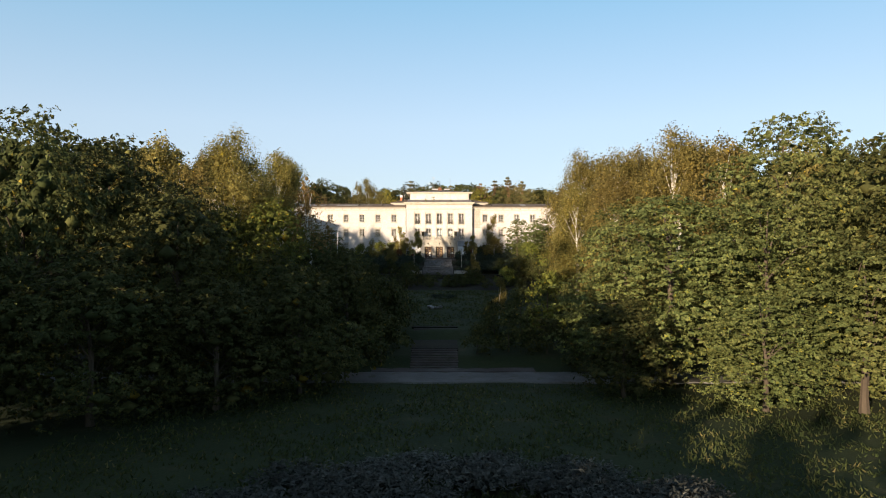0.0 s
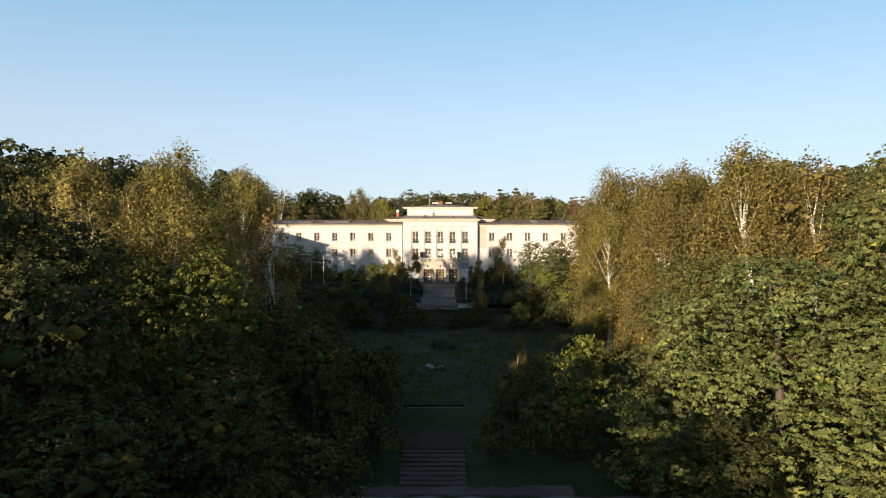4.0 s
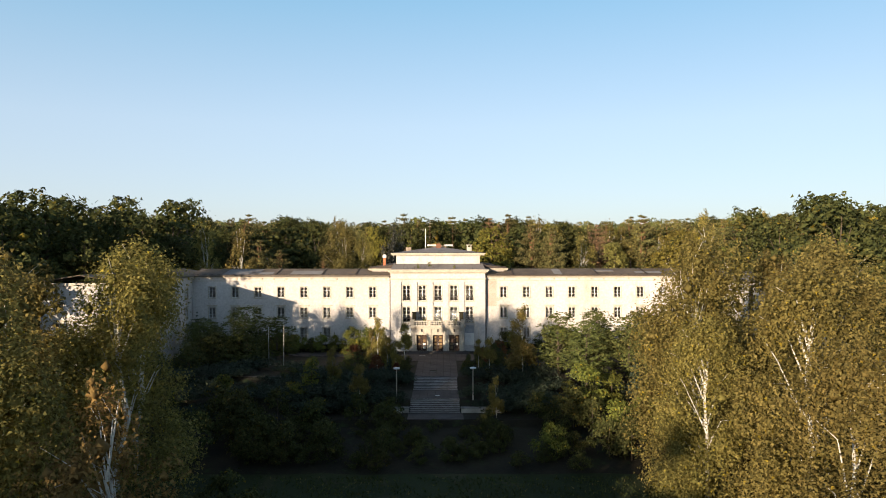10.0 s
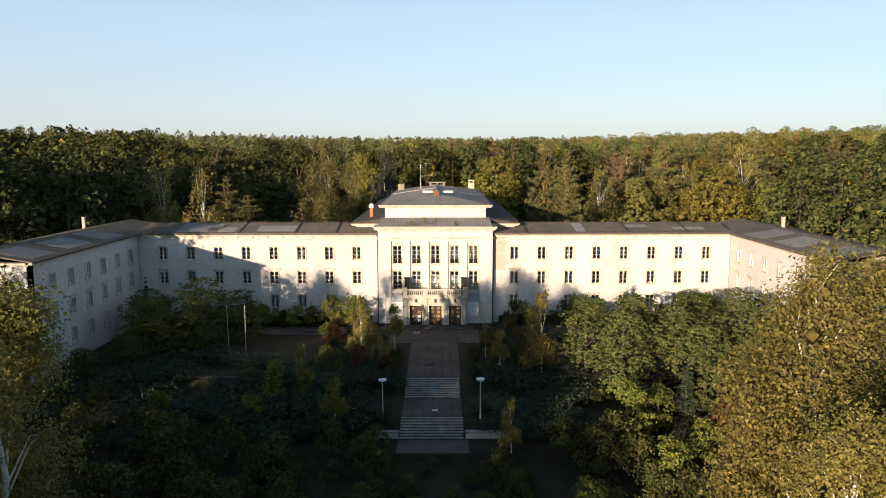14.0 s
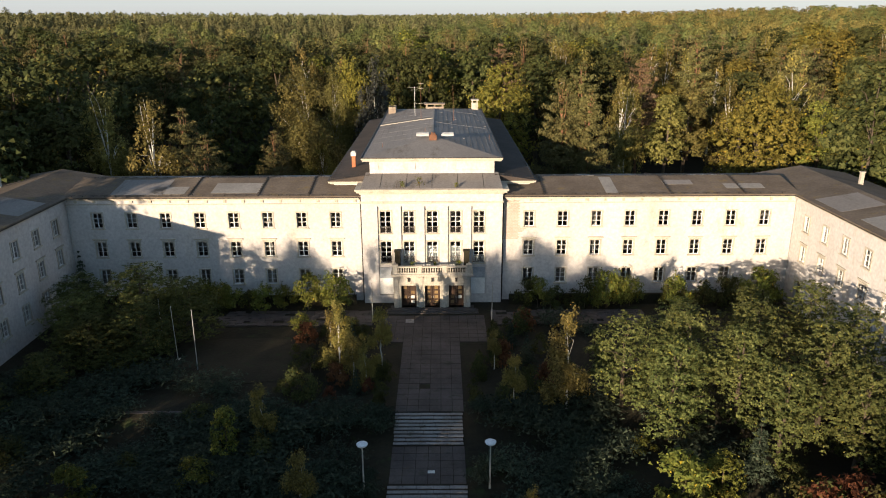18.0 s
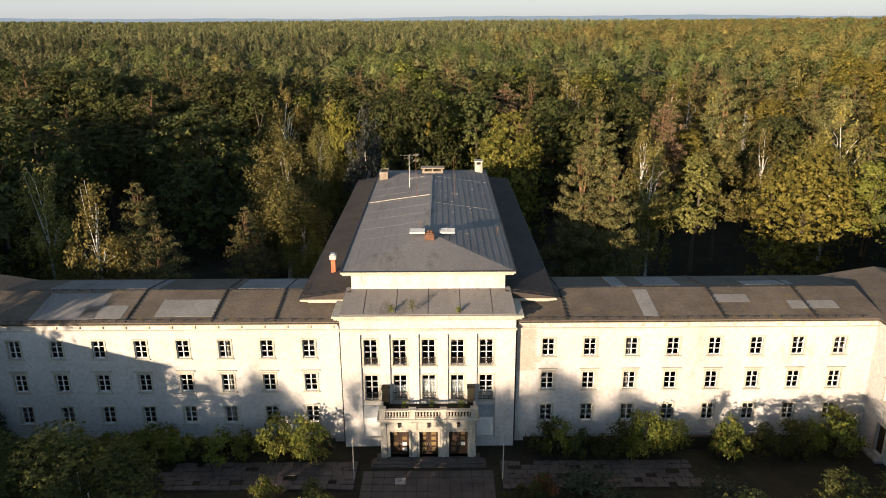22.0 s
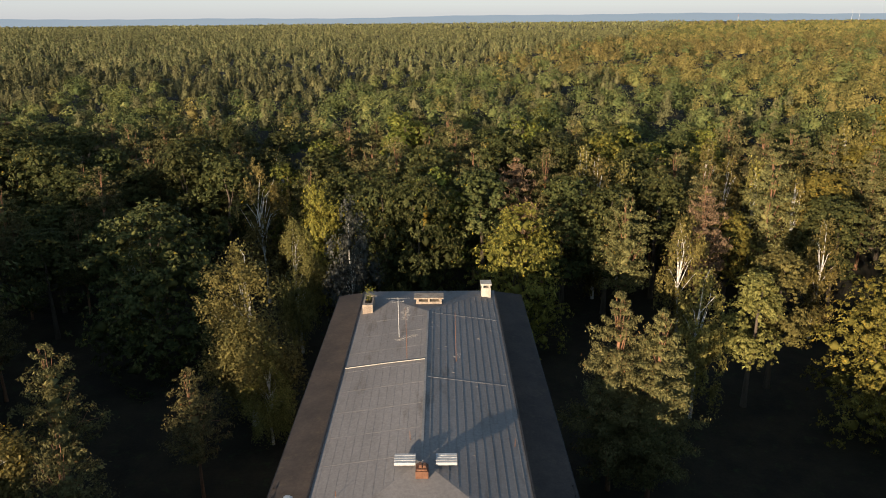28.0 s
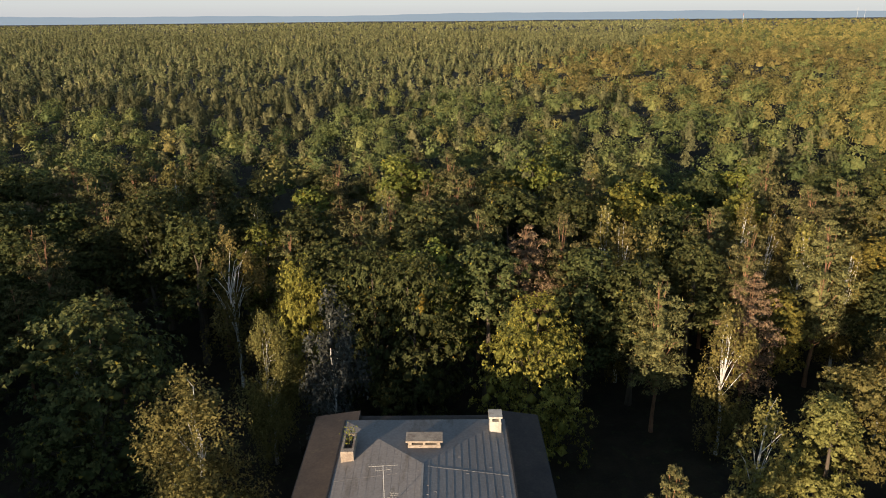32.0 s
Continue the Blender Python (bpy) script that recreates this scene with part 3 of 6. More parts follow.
lime_small = proto("full", 7, 2.7, 3600, 0.16, 73, LIME, BARK, "bright green young maple lit by the sun")
bush_dark = [proto("bush", 4.0, 3.0, 1700, 0.15, 81 + i, OAK, BARK, "dense dark green shrub") for i in range(2)]
bush_light = proto("bush", 4.0, 2.8, 2000, 0.14, 84, LIME, BARK, "rounded light green shrub")
bush_red = proto("bush", 3.5, 2.2, 1300, 0.18, 86, RED, BARK, "reddish brown shrub among the junipers")
juniper = [proto("juniper", 1.5, 2.6, 1000, 0.175, 91 + i, BLUE, BARK, "low spreading blue-green juniper") for i in range(2)]
sage = [proto("juniper", 1.3, 2.4, 1200, 0.18, 93 + i, SAGE, BARK, "low grey-green shrub in the round bed") for i in range(2)]
sapling = [proto("sapling", 8, 1.7, 6000, 0.11, 95 + i, BIRCH, BIRCH_BARK, "slender young birch on the terrace") for i in range(2)]
grove = [proto("layered", 11, 3.7, 12000, 0.125, 99 + i, LOCUST, BARK, "light green locust tree on the terrace") for i in range(2)]


# ---- the house ----
CX = -0.9                                        # the house's axis
Y_WING, Y_MID = 178.1, 177.2
X_LEFT, X_RIGHT, Y_END = -43.2, 41.25, 151.0      # inner faces of the side wings, and where they end
TOP = 12.5                                       # the walls' height under the eaves
house = thing("house", (CX, Y_WING, 0), "large abandoned cream plastered house with three storeys and two side wings", "building")
HOUSE = house.matrix_world.inverted()


def hpart(name, bm, mat, parent=None, label=""):
    """A part of the house, given in world places."""
    if parent is None:
        bm.transform(HOUSE)
        return part(name, bm, mat, house, label)
    return part(name, bm, mat, parent, label)


def pierced(length, z0, z1, holes, thick=0.45):
    """A wall along x with its outer face at y = 0 and openings (x0, x1, z0, z1) that go through it."""
    bm = bmesh.new()
    us = sorted({0.0, length, *(h[0] for h in holes), *(h[1] for h in holes)})
    zs = sorted({z0, z1, *(h[2] for h in holes), *(h[3] for h in holes)})
    grid = {}

    def v(i, k, d):
        if (i, k, d) not in grid:
            grid[i, k, d] = bm.verts.new((us[i], d * thick, zs[k]))
        return grid[i, k, d]

    inside = {(i, k) for i in range(len(us) - 1) for k in range(len(zs) - 1)
              if any(h[0] <= us[i] < h[1] and h[2] <= zs[k] < h[3] for h in holes)}
    for i in range(len(us) - 1):
        for k in range(len(zs) - 1):
            if (i, k) in inside:
                continue
            for d in (0, 1):
                bm.faces.new((v(i, k, d), v(i + 1, k, d), v(i + 1, k + 1, d), v(i, k + 1, d)))
            for di, dk, a, b in ((-1, 0, (i, k), (i, k + 1)), (1, 0, (i + 1, k), (i + 1, k + 1)), (0, -1, (i, k), (i + 1, k)), (0, 1, (i, k + 1), (i + 1, k + 1))):
                j, m = i + di, k + dk
                if (j, m) in inside or not (0 <= j < len(us) - 1 and 0 <= m < len(zs) - 1):
                    bm.faces.new((v(*a, 0), v(*b, 0), v(*b, 1), v(*a, 1)))
    return bm


def mesh_of(name, bm, mat):
    me = bpy.data.meshes.new(name)
    bmesh.ops.recalc_face_normals(bm, faces=bm.faces[:])
    bm.to_mesh(me)
    bm.free()
    me.materials.append(mat)
    return me


def window_set(w, h, rows, railing=False, hood=False):
    """Meshes of one kind of window, about the middle of its opening's foot; y points into the house."""
    b, out = 0.06, {}
    bars = [(-w / 2, -w / 2 + b, 0.14, 0.24, 0, h), (w / 2 - b, w / 2, 0.14, 0.24, 0, h), (-w / 2 + b, w / 2 - b, 0.14, 0.24, 0, b), (-w / 2 + b, w / 2 - b, 0.14, 0.24, h - b, h), (-0.05, 0.05, 0.13, 0.23, b, h - b)]
    step = (h - 2 * b) / rows
    for k in range(1, rows):
        for s in (-1, 1):
            x0, x1 = sorted((s * 0.045, s * (w / 2 - b)))
            bars.append((x0, x1, 0.15, 0.22, b + k * step - 0.024, b + k * step + 0.024))
    out["frame"] = mesh_of("frame", boxes(*bars), FRAME)
    pw = w / 2 - b - 0.045
    out["pane"] = mesh_of("pane", boxes((-pw / 2, pw / 2, 0.18, 0.188, 0, step - 0.05)), GLASS)
    t = 0.17
    rim = [(-w / 2 - t, -w / 2, -0.05, 0.06, -0.02, h + t), (w / 2, w / 2 + t, -0.05, 0.06, -0.02, h + t), (-w / 2, w / 2, -0.05, 0.06, h, h + t)]
    out["surround"] = mesh_of("surround", boxes(*rim), TRIM)
    out["sill"] = mesh_of("sill", boxes((-w / 2 - 0.24, w / 2 + 0.24, -0.14, 0.16, -0.16, -0.02)), TRIM)
    if hood:
        out["hood"] = mesh_of("hood", boxes((-w / 2 - 0.34, w / 2 + 0.34, -0.17, 0.05, h + 0.32, h + 0.44), (-w / 2 - 0.26, w / 2 + 0.26, -0.09, 0.05, h + 0.24, h + 0.32)), TRIM)
    if railing:
        bm = boxes((-w / 2 - 0.03, w / 2 + 0.03, -0.09, -0.05, 0.80, 0.85), (-w / 2 - 0.03, w / 2 + 0.03, -0.09, -0.05, 0.08, 0.12), (-w / 2 - 0.03, w / 2 + 0.03, -0.09, -0.05, 0.42, 0.45))
        for k in range(7):
            x = -w / 2 + w * k / 6
            box(bm, x - 0.015, x + 0.015, -0.085, -0.055, 0.1, 0.82)
        for k in range(6):
            x = -w / 2 + w * (k + 0.5) / 6
            for z in (0.26, 0.63):
                tube(bm, [(x + 0.07 * math.cos(a), -0.07, z + 0.11 * math.sin(a)) for a in (0, 1.26, 2.51, 3.77, 5.03, 6.28)], [0.012] * 6, 4)
        out["railing"] = mesh_of("railing", bm, IRON)
    out["geo"] = (w, h, rows, pw, step, b)
    return out


def set_window(kit, x, y, z, turn=0, curtain=0.0):
    """One window of the house, with frame, panes, surround and sill as its parts."""
    win = new("window")
    win.parent = house
    win.matrix_local = HOUSE @ pose(x, y, z, 0, 0, turn)
    win["label"] = "white-framed casement window with dusty dark panes"
    for key in ("frame", "surround", "sill", "hood", "railing"):
        if key in kit:
            share(key, kit[key], win, Matrix())
    w, h, rows, pw, step, b = kit["geo"]
    if curtain:
        for s in (-1, 1):
            part("curtain", boxes((s * pw / 2 + s * 0.06 - pw / 2 + 0.03, s * pw / 2 + s * 0.06 + pw / 2 - 0.03, 0.30, 0.31, 0.08, h * curtain)), PAPER, win, "pale blind behind the panes")
    for k in range(rows):
        for s in (-1, 1):
            share("pane", kit["pane"], win, pose(s * (0.045 + pw / 2), 0, b + k * step + 0.025))


PLAIN, HOODED = window_set(1.14, 1.8, 3), window_set(1.14, 1.8, 3, hood=True)
TALL, TALL_LOW = window_set(1.25, 2.6, 4, railing=True), window_set(1.25, 2.6, 4, railing=True)
ROWS_Z = (2.17, 5.62, 9.14)


def windowed_wall(x, y, turn, length, places, door=None):
    """A wall of the house with three rows of windows at the places along it; at the place door, a door in the lowest row."""
    holes = [(u - 0.57, u + 0.57, z, z + 1.8) for i, u in enumerate(places) for z in ROWS_Z if i != door or z > 3]
    if door is not None:
        holes.append((places[door] - 0.7, places[door] + 0.7, 0.3, 3.3))
    bm = pierced(length, -0.5, TOP, holes)
    m = pose(x, y, 0, 0, 0, turn)
    bm.transform(m)
    hpart("wall", bm, PLASTER)
    for u in places:
        for z, kit in zip(ROWS_Z, (PLAIN, HOODED, PLAIN)):
            if not (door is not None and u == places[door] and z < 3):
                set_window(kit, *(m @ Vector((u, 0, z))), turn)
    if door is not None:
        u = places[door]
        entry = new("side_door")
        entry.parent = house
        entry.matrix_local = HOUSE @ m @ pose(u, 0, 0.3)
        entry["label"] = "dark brown side door in a broad stone surround"
        part("door_leaf", boxes((-0.7, -0.02, 0.3, 0.36, 0, 2.2), (0.02, 0.7, 0.3, 0.36, 0, 2.2), (-0.7, 0.7, 0.3, 0.36, 2.25, 3.0)), DOORWOOD, entry)
        part("surround", boxes((-1.05, -0.7, -0.08, 0.06, 0, 3.35), (0.7, 1.05, -0.08, 0.06, 0, 3.35), (-0.7, 0.7, -0.08, 0.06, 3.0, 3.35)), TRIM, entry)
        part("step", boxes((-1.2, 1.2, -0.8, -0.01, -0.3, -0.05)), STEP, entry)


left_len = CX - 8.1 - X_LEFT
windowed_wall(X_LEFT, Y_WING, 0, left_len, [left_len - 3.14 - 3.95 * k for k in range(8)])
right_len = X_RIGHT - (CX + 8.1)
windowed_wall(CX + 8.1, Y_WING, 0, right_len, [3.2 + 3.92 * k for k in range(8)])
side = Y_WING - Y_END
windowed_wall(X_LEFT, Y_END, 90, side, [side - 2.95 - 4.02 * k for k in range(6)])
windowed_wall(X_RIGHT, Y_WING, -90, side, [3.15 + 4.02 * k for k in range(6)], 0)
for x0, x1 in ((X_LEFT - 11, X_LEFT), (X_RIGHT, X_RIGHT + 11)):
    windowed_wall(x0, Y_END, 0, x1 - x0, [2.5, 8.5])
hpart("wall", boxes((X_LEFT - 11, X_LEFT - 10.5, Y_END + 0.45, 189, -0.5, TOP)), PLASTER)
hpart("wall", boxes((X_RIGHT + 10.5, X_RIGHT + 11, Y_END + 0.45, 189, -0.5, TOP)), PLASTER)
hpart("wall", boxes((X_LEFT - 10.5, CX - 11.6, 188.5, 189, -0.5, TOP)), PLASTER)
hpart("wall", boxes((CX + 11.6, X_RIGHT + 10.5, 188.5, 189, -0.5, TOP)), PLASTER)
for z in (5.0, 8.5):                             # floors inside, so that the rooms are dark
    hpart("floor_slab", boxes((X_LEFT - 10.4, X_RIGHT + 10.4, 178.6, 188.4, z - 0.3, z)), PAVING)
    for x0 in (X_LEFT - 10.4, X_RIGHT + 0.5):
        hpart("floor_slab", boxes((x0, x0 + 9.8, Y_END + 0.5, 178.5, z - 0.3, z)), PAVING)
for x0 in (X_LEFT - 0.1, CX - 30, CX - 19, CX + 19, CX + 30, X_RIGHT + 0.1):
    hpart("inner_wall", boxes((x0 - 0.1, x0 + 0.1, 178.6, 188.4, 0, TOP)), STONE)
hpart("inner_wall", boxes((X_LEFT, X_RIGHT, 182.6, 182.8, 0, TOP)), STONE)

# eaves: a moulded cornice with blocks, and a gutter
EAVES = [((X_LEFT, CX - 8.1), Y_WING), ((CX + 8.1, X_RIGHT), Y_WING)]
for (a, b), y in EAVES:
    hpart("cornice", boxes((a, b, y - 0.10, y + 0.3, TOP - 0.55, TOP - 0.45), (a, b, y - 0.22, y + 0.3, TOP, TOP + 0.14), (a, b, y - 0.40, y + 0.3, TOP + 0.14, TOP + 0.34)), TRIM)
    n = int((b - a) / 2.05)
    block = mesh_of("cornice_block", boxes((-0.16, 0.16, -0.12, 0.0, TOP - 0.32, TOP - 0.02)), TRIM)
    for k in range(n):
        share("cornice_block", block, house, HOUSE @ pose(a + 1.2 + k * (b - a - 2) / max(n - 1, 1), y, 0))
    hpart("gutter", boxes((a, b, y - 0.55, y - 0.405, TOP + 0.26, TOP + 0.36)), IRON)
for x, s in ((X_LEFT, 1), (X_RIGHT, -1)):
    x0, x1 = sorted((x - 0.3 * s, x + 0.22 * s))
    x2, x3 = sorted((x - 0.3 * s, x + 0.40 * s))
    x4, x5 = sorted((x + 0.405 * s, x + 0.55 * s))
    hpart("cornice", boxes((x0, x1, Y_END, Y_WING - 0.41, TOP, TOP + 0.14), (x2, x3, Y_END - 0.4, Y_WING - 0.41, TOP + 0.14, TOP + 0.34)), TRIM)
    hpart("gutter", boxes((x4, x5, Y_END - 0.4, Y_WING - 0.56, TOP + 0.26, TOP + 0.36)), IRON)
    w0, w1 = sorted((x - 11 * s, x))
    hpart("cornice", boxes((w0, w1 , Y_END - 0.4, Y_END + 0.3, TOP, TOP + 0.34)), TRIM)

# low roofs of the wings
E0, RIDGE = TOP + 0.34, 13.95


def gable(x0, x1, y0, y1, along, z0=E0, z1=RIDGE, thick=0.12):
    """Two slopes over a rectangle, with the ridge along x or along y; a closed block."""
    if along == "x":
        ym = (y0 + y1) / 2
        ends = [[(x, y0, z0), (x, ym, z1), (x, y1, z0), (x, y1, z0 - thick), (x, ym, z1 - thick), (x, y0, z0 - thick)] for x in (x0, x1)]
    else:
        xm = (x0 + x1) / 2
        ends = [[(x0, y, z0), (xm, y, z1), (x1, y, z0), (x1, y, z0 - thick), (xm, y, z1 - thick), (x0, y, z0 - thick)] for y in (y0, y1)]
    return solid(*ends)


Y0R, Y1R = Y_WING - 0.5, 189.3
YR = (Y0R + Y1R) / 2
hpart("roof", gable(X_LEFT - 0.2, CX - 8.15, Y0R, Y1R, "x", E0 + 0.13, RIDGE), FELT_BROWN, label="low brown felt roof with worn patches")
hpart("roof", gable(CX + 8.15, X_RIGHT + 0.2, Y0R, Y1R, "x", E0 + 0.13, RIDGE), FELT_BROWN, label="low brown felt roof with worn patches")
for x0, x1 in ((X_LEFT - 11.5, X_LEFT + 0.5), (X_RIGHT - 0.5, X_RIGHT + 11.5)):
    hpart("roof", gable(x0, x1, Y_END - 0.5, Y1R - 0.02, "y", E0 + 0.133, RIDGE + 0.004), FELT_BROWN, label="low brown felt roof of a side wing")


def slope_z(y):
    return E0 + 0.13 + (RIDGE - E0 - 0.13) * (1 - abs(y - YR) / (YR - Y0R))


def on_slope(x0, x1, y0, y1, lift, thick=0.02):
    """A thin sheet that lies on the wing roof."""
    low = [(x0, y0, slope_z(y0) + lift), (x1, y0, slope_z(y0) + lift), (x1, y1, slope_z(y1) + lift), (x0, y1, slope_z(y1) + lift)]
    return solid(low, [(x, y, z + thick) for x, y, z in low])


for x0, x1, y0, y1, mat in ((-26.5, -21, 178.6, 181.6, FELT_PALE), (-33.5, -29.5, 178.4, 180.6, FELT_PALE), (-38, -32, 178.2, 182.9, FELT), (19.2, 20.6, 178.2, 183.0, FELT_PALE), (17.5, 18.9, 184.0, 189, FELT_PALE), (26.5, 30, 180.6, 182, FELT), (33.5, 38, 179.4, 180.8, FELT_PALE), (31, 36, 184.5, 186.4, FELT_PALE), (-20, -12, 184, 188.8, FELT), (-39, -28, 184.2, 188.8, FELT), (20.8, 24.5, 184.4, 188.6, FELT)):
    hpart("felt_patch", on_slope(x0, x1, y0, y1, 0.006), mat)
for x0, x1, y0, y1, mat in ((0.8, 5.2, 152, 157, FELT), (1.0, 5.0, 160, 166, FELT_PALE), (0.7, 5.3, 169, 174.5, FELT)):
    for xw, s in ((X_LEFT + 0.5, -1), (X_RIGHT - 0.5, 1)):
        zs = [E0 + 0.145 + (RIDGE - E0 - 0.13) * u / 6 for u in (x0, x1)]
        ring = [(xw + s * x0, y0, zs[0]), (xw + s * x1, y0, zs[1]), (xw + s * x1, y1, zs[1]), (xw + s * x0, y1, zs[0])]
        hpart("felt_patch", solid(ring, [(a, b, c + 0.012) for a, b, c in ring]), mat)
knob = mesh_of("snow_guard", boxes((-0.04, 0.04, -0.05, 0.05, 0, 0.14), (-0.45, 0.45, -0.015, 0.015, 0.11, 0.14)), IRON)
for x in [X_LEFT + 1 + 1.25 * k for k in range(26)] + [CX + 9 + 1.25 * k for k in range(26)]:
    share("snow_guard", knob, house, HOUSE @ pose(x, Y0R + 0.25, slope_z(Y0R + 0.25)))
for x in (CX - 14.2, CX - 28, CX - 20, CX + 12.9, CX + 27.5, CX + 36):
    bm = on_slope(x - 0.06, x + 0.06, Y0R + 0.1, YR, 0.0, 0.10)
    for k in range(9):
        y = Y0R + 0.3 + k * 0.62
        box(bm, x - 0.13, x + 0.13, y - 0.08, y + 0.08, slope_z(y) + 0.10, slope_z(y) + 0.17)
    hpart("fire_wall_capping", bm, IRON)
    hpart("fire_wall_capping", on_slope(x - 0.05, x + 0.05, YR, Y1R - 0.1, 0.0, 0.1), IRON)
for s, n in ((-1, 24), (1, 22)):
    for k in range(n):
        x = CX + s * (13.5 + 1.25 * k)
        share("snow_guard", knob, house, HOUSE @ pose(x, YR + 0.02, RIDGE - 0.03))

# the middle block: front wall with five tall bays between flat pilasters
M0, M1 = CX - 8.1, CX + 8.1
BAYS = [CX + 0.02 + 2.7 * k for k in (-2, -1, 0, 1, 2)]
bm = pierced(16.2, -0.5, 13.3, [(b - M0 - 0.9, b - M0 + 0.9, 1.0 if b in (BAYS[0], BAYS[4]) else 4.3, 11.85) for b in BAYS], 0.22)
bm.transform(pose(M0, Y_MID, 0))
hpart("wall", bm, PLASTER, label="front wall of the middle block with five tall recessed bays")
holes = [(b - M0 - 0.625, b - M0 + 0.625, z, z + 2.6) for b in BAYS for z in (4.95, 8.6)]
bm = pierced(16.2, -0.5, 13.3, holes + [(BAYS[k] - M0 - 0.88, BAYS[k] - M0 + 0.88, 0.35, 3.0) for k in (1, 2, 3)], 0.4)
bm.transform(pose(M0, Y_MID + 0.222, 0))
hpart("wall", bm, PLASTER)
for b in BAYS:
    for z, kit in ((4.95, TALL_LOW), (8.6, TALL)):
        set_window(kit, b, Y_MID + 0.222, z, 0, {BAYS[1]: 0.55, BAYS[2]: 0.8, BAYS[3]: 0.75, BAYS[4]: 0.35}.get(b, 0.0) if z < 6 else 0.0)
for b in (BAYS[0], BAYS[4]):
    hpart("boarded_window", boxes((b - 0.85, b + 0.75, Y_MID + 0.12, Y_MID + 0.2, 3.1, 4.4)), BOARD, label="blue-grey boarding over a ground-floor window")
    hpart("boarded_window", boxes((b - 0.85, b + 0.75, Y_MID + 0.10, Y_MID + 0.2, 1.1, 3.08)), FRAME, label="pale boarding over a ground-floor window")
for x in (M0, M1 - 0.5):
    hpart("wall", boxes((x, x + 0.5, Y_MID + 0.63, 189, -0.5, 13.3)), PLASTER)
hpart("floor_slab", boxes((M0 + 0.5, M1 - 0.5, Y_MID + 0.63, 188, 7.9, 8.2)), PAVING)
hpart("floor_slab", boxes((M0 + 0.5, M1 - 0.5, Y_MID + 0.63, 188, 4.2, 4.5)), PAVING)
hpart("inner_wall", boxes((M0 + 0.5, M1 - 0.5, 184, 184.3, -0.5, 13.3)), STONE)
hpart("string_course", boxes((M0 - 0.12, M1 + 0.12, Y_MID - 0.12, Y_MID + 0.2, 12.28, 12.42), (M0 - 0.06, M1 + 0.06, Y_MID - 0.06, Y_MID + 0.2, 12.18, 12.28)), TRIM)
hpart("cornice", boxes((M0 - 0.15, M1 + 0.15, Y_MID - 0.2, 181.2, 13.3, 13.52), (M0 - 0.45, M1 + 0.45, Y_MID - 0.55, 181.2, 13.52, 13.75), (M0 - 0.62, M1 + 0.62, Y_MID - 0.72, 181.2, 13.75, 13.95)), TRIM)
yb = 181.3
low = [(M0 + 0.05, Y_MID - 0.45, 13.955), (M1 - 0.05, Y_MID - 0.45, 13.955), (M1 - 0.25, yb, 13.955), (M0 + 0.25, yb, 13.955)]
hpart("front_roof", solid(low, [(M0 + 0.05, Y_MID - 0.45, 14.02), (M1 - 0.05, Y_MID - 0.45, 14.02), (M1 - 0.25, yb, 14.95), (M0 + 0.25, yb, 14.95)]), FELT, label="low grey felt roof in front of the attic")
for k in range(5):
    x = M0 + 2.2 + 2.95 * k
    y0, y1 = Y_MID - 0.3, yb
    z0, z1 = 14.045, 14.95
    hpart("roof_seam", solid([(x, y0, z0), (x + 0.04, y0, z0), (x + 0.04, y1, z1), (x, y1, z1)], [(x, y0, z0 + 0.025), (x + 0.04, y0, z0 + 0.025), (x + 0.04, y1, z1 + 0.025), (x, y1, z1 + 0.025)]), IRON)

# attic and long hall behind
A0, A1 = CX - 7.35, CX + 7.35
bm = pierced(14.7, 14.0, 16.55, [(1.0 + 4.4 * k, 4.9 + 4.4 * k, 15.3, 16.15) for k in range(3)], 0.06)
bm.transform(pose(A0, 181.0, 0))
hpart("attic_wall", bm, PLASTER, label="cream attic wall with three sunk panels")
hpart("attic_wall", boxes((A0, A1, 181.062, 181.5, 13, 16.55)), PLASTER)
hpart("attic_wall", boxes((A0, A0 + 0.4, 181.5, 227.2, 13, 16.55)), PLASTER)
hpart("attic_wall", boxes((A1 - 0.4, A1, 181.5, 227.2, 13, 16.55)), PLASTER)
hpart("attic_wall", boxes((A0, A1, 227.2, 227.6, 13, 16.55)), PLASTER)
NX0, NX1, NY0, NY1 = CX - 8.3, CX + 8.3, 180.5, 228.1
hpart("cornice", boxes((NX0 + 0.15, NX1 - 0.15, NY0 + 0.15, 181.45, 16.35, 16.55), (NX0, NX1, NY0, NY1, 16.551, 16.75)), TRIM)
RZ, HY0, HY1 = 17.95, 189.5, 218.8
base = [(NX0, NY0, 16.755), (NX1, NY0, 16.755), (NX1, NY1, 16.755), (NX0, NY1, 16.755)]
bm = bmesh.new()
vs = [bm.verts.new(p) for p in base] + [bm.verts.new((CX, HY0, RZ)), bm.verts.new((CX, HY1, RZ))]
for f in ((0, 1, 4), (1, 2, 5, 4), (2, 3, 5), (3, 0, 4, 5), (3, 2, 1, 0)):
    bm.faces.new([vs[i] for i in f])
hpart("hall_roof", bm, FELT, label="long hipped roof of grey felt sheets")
ang = math.atan2(RZ - 16.755, 8.3)


def roof_z(x, y):
    """Height of the hall's hipped roof."""
    d = min(x - NX0, NX1 - x)
    return 16.755 + (RZ - 16.755) * max(0, min(d / 8.3, (y - NY0) / (HY0 - NY0), (NY1 - y) / (NY1 - HY1)))


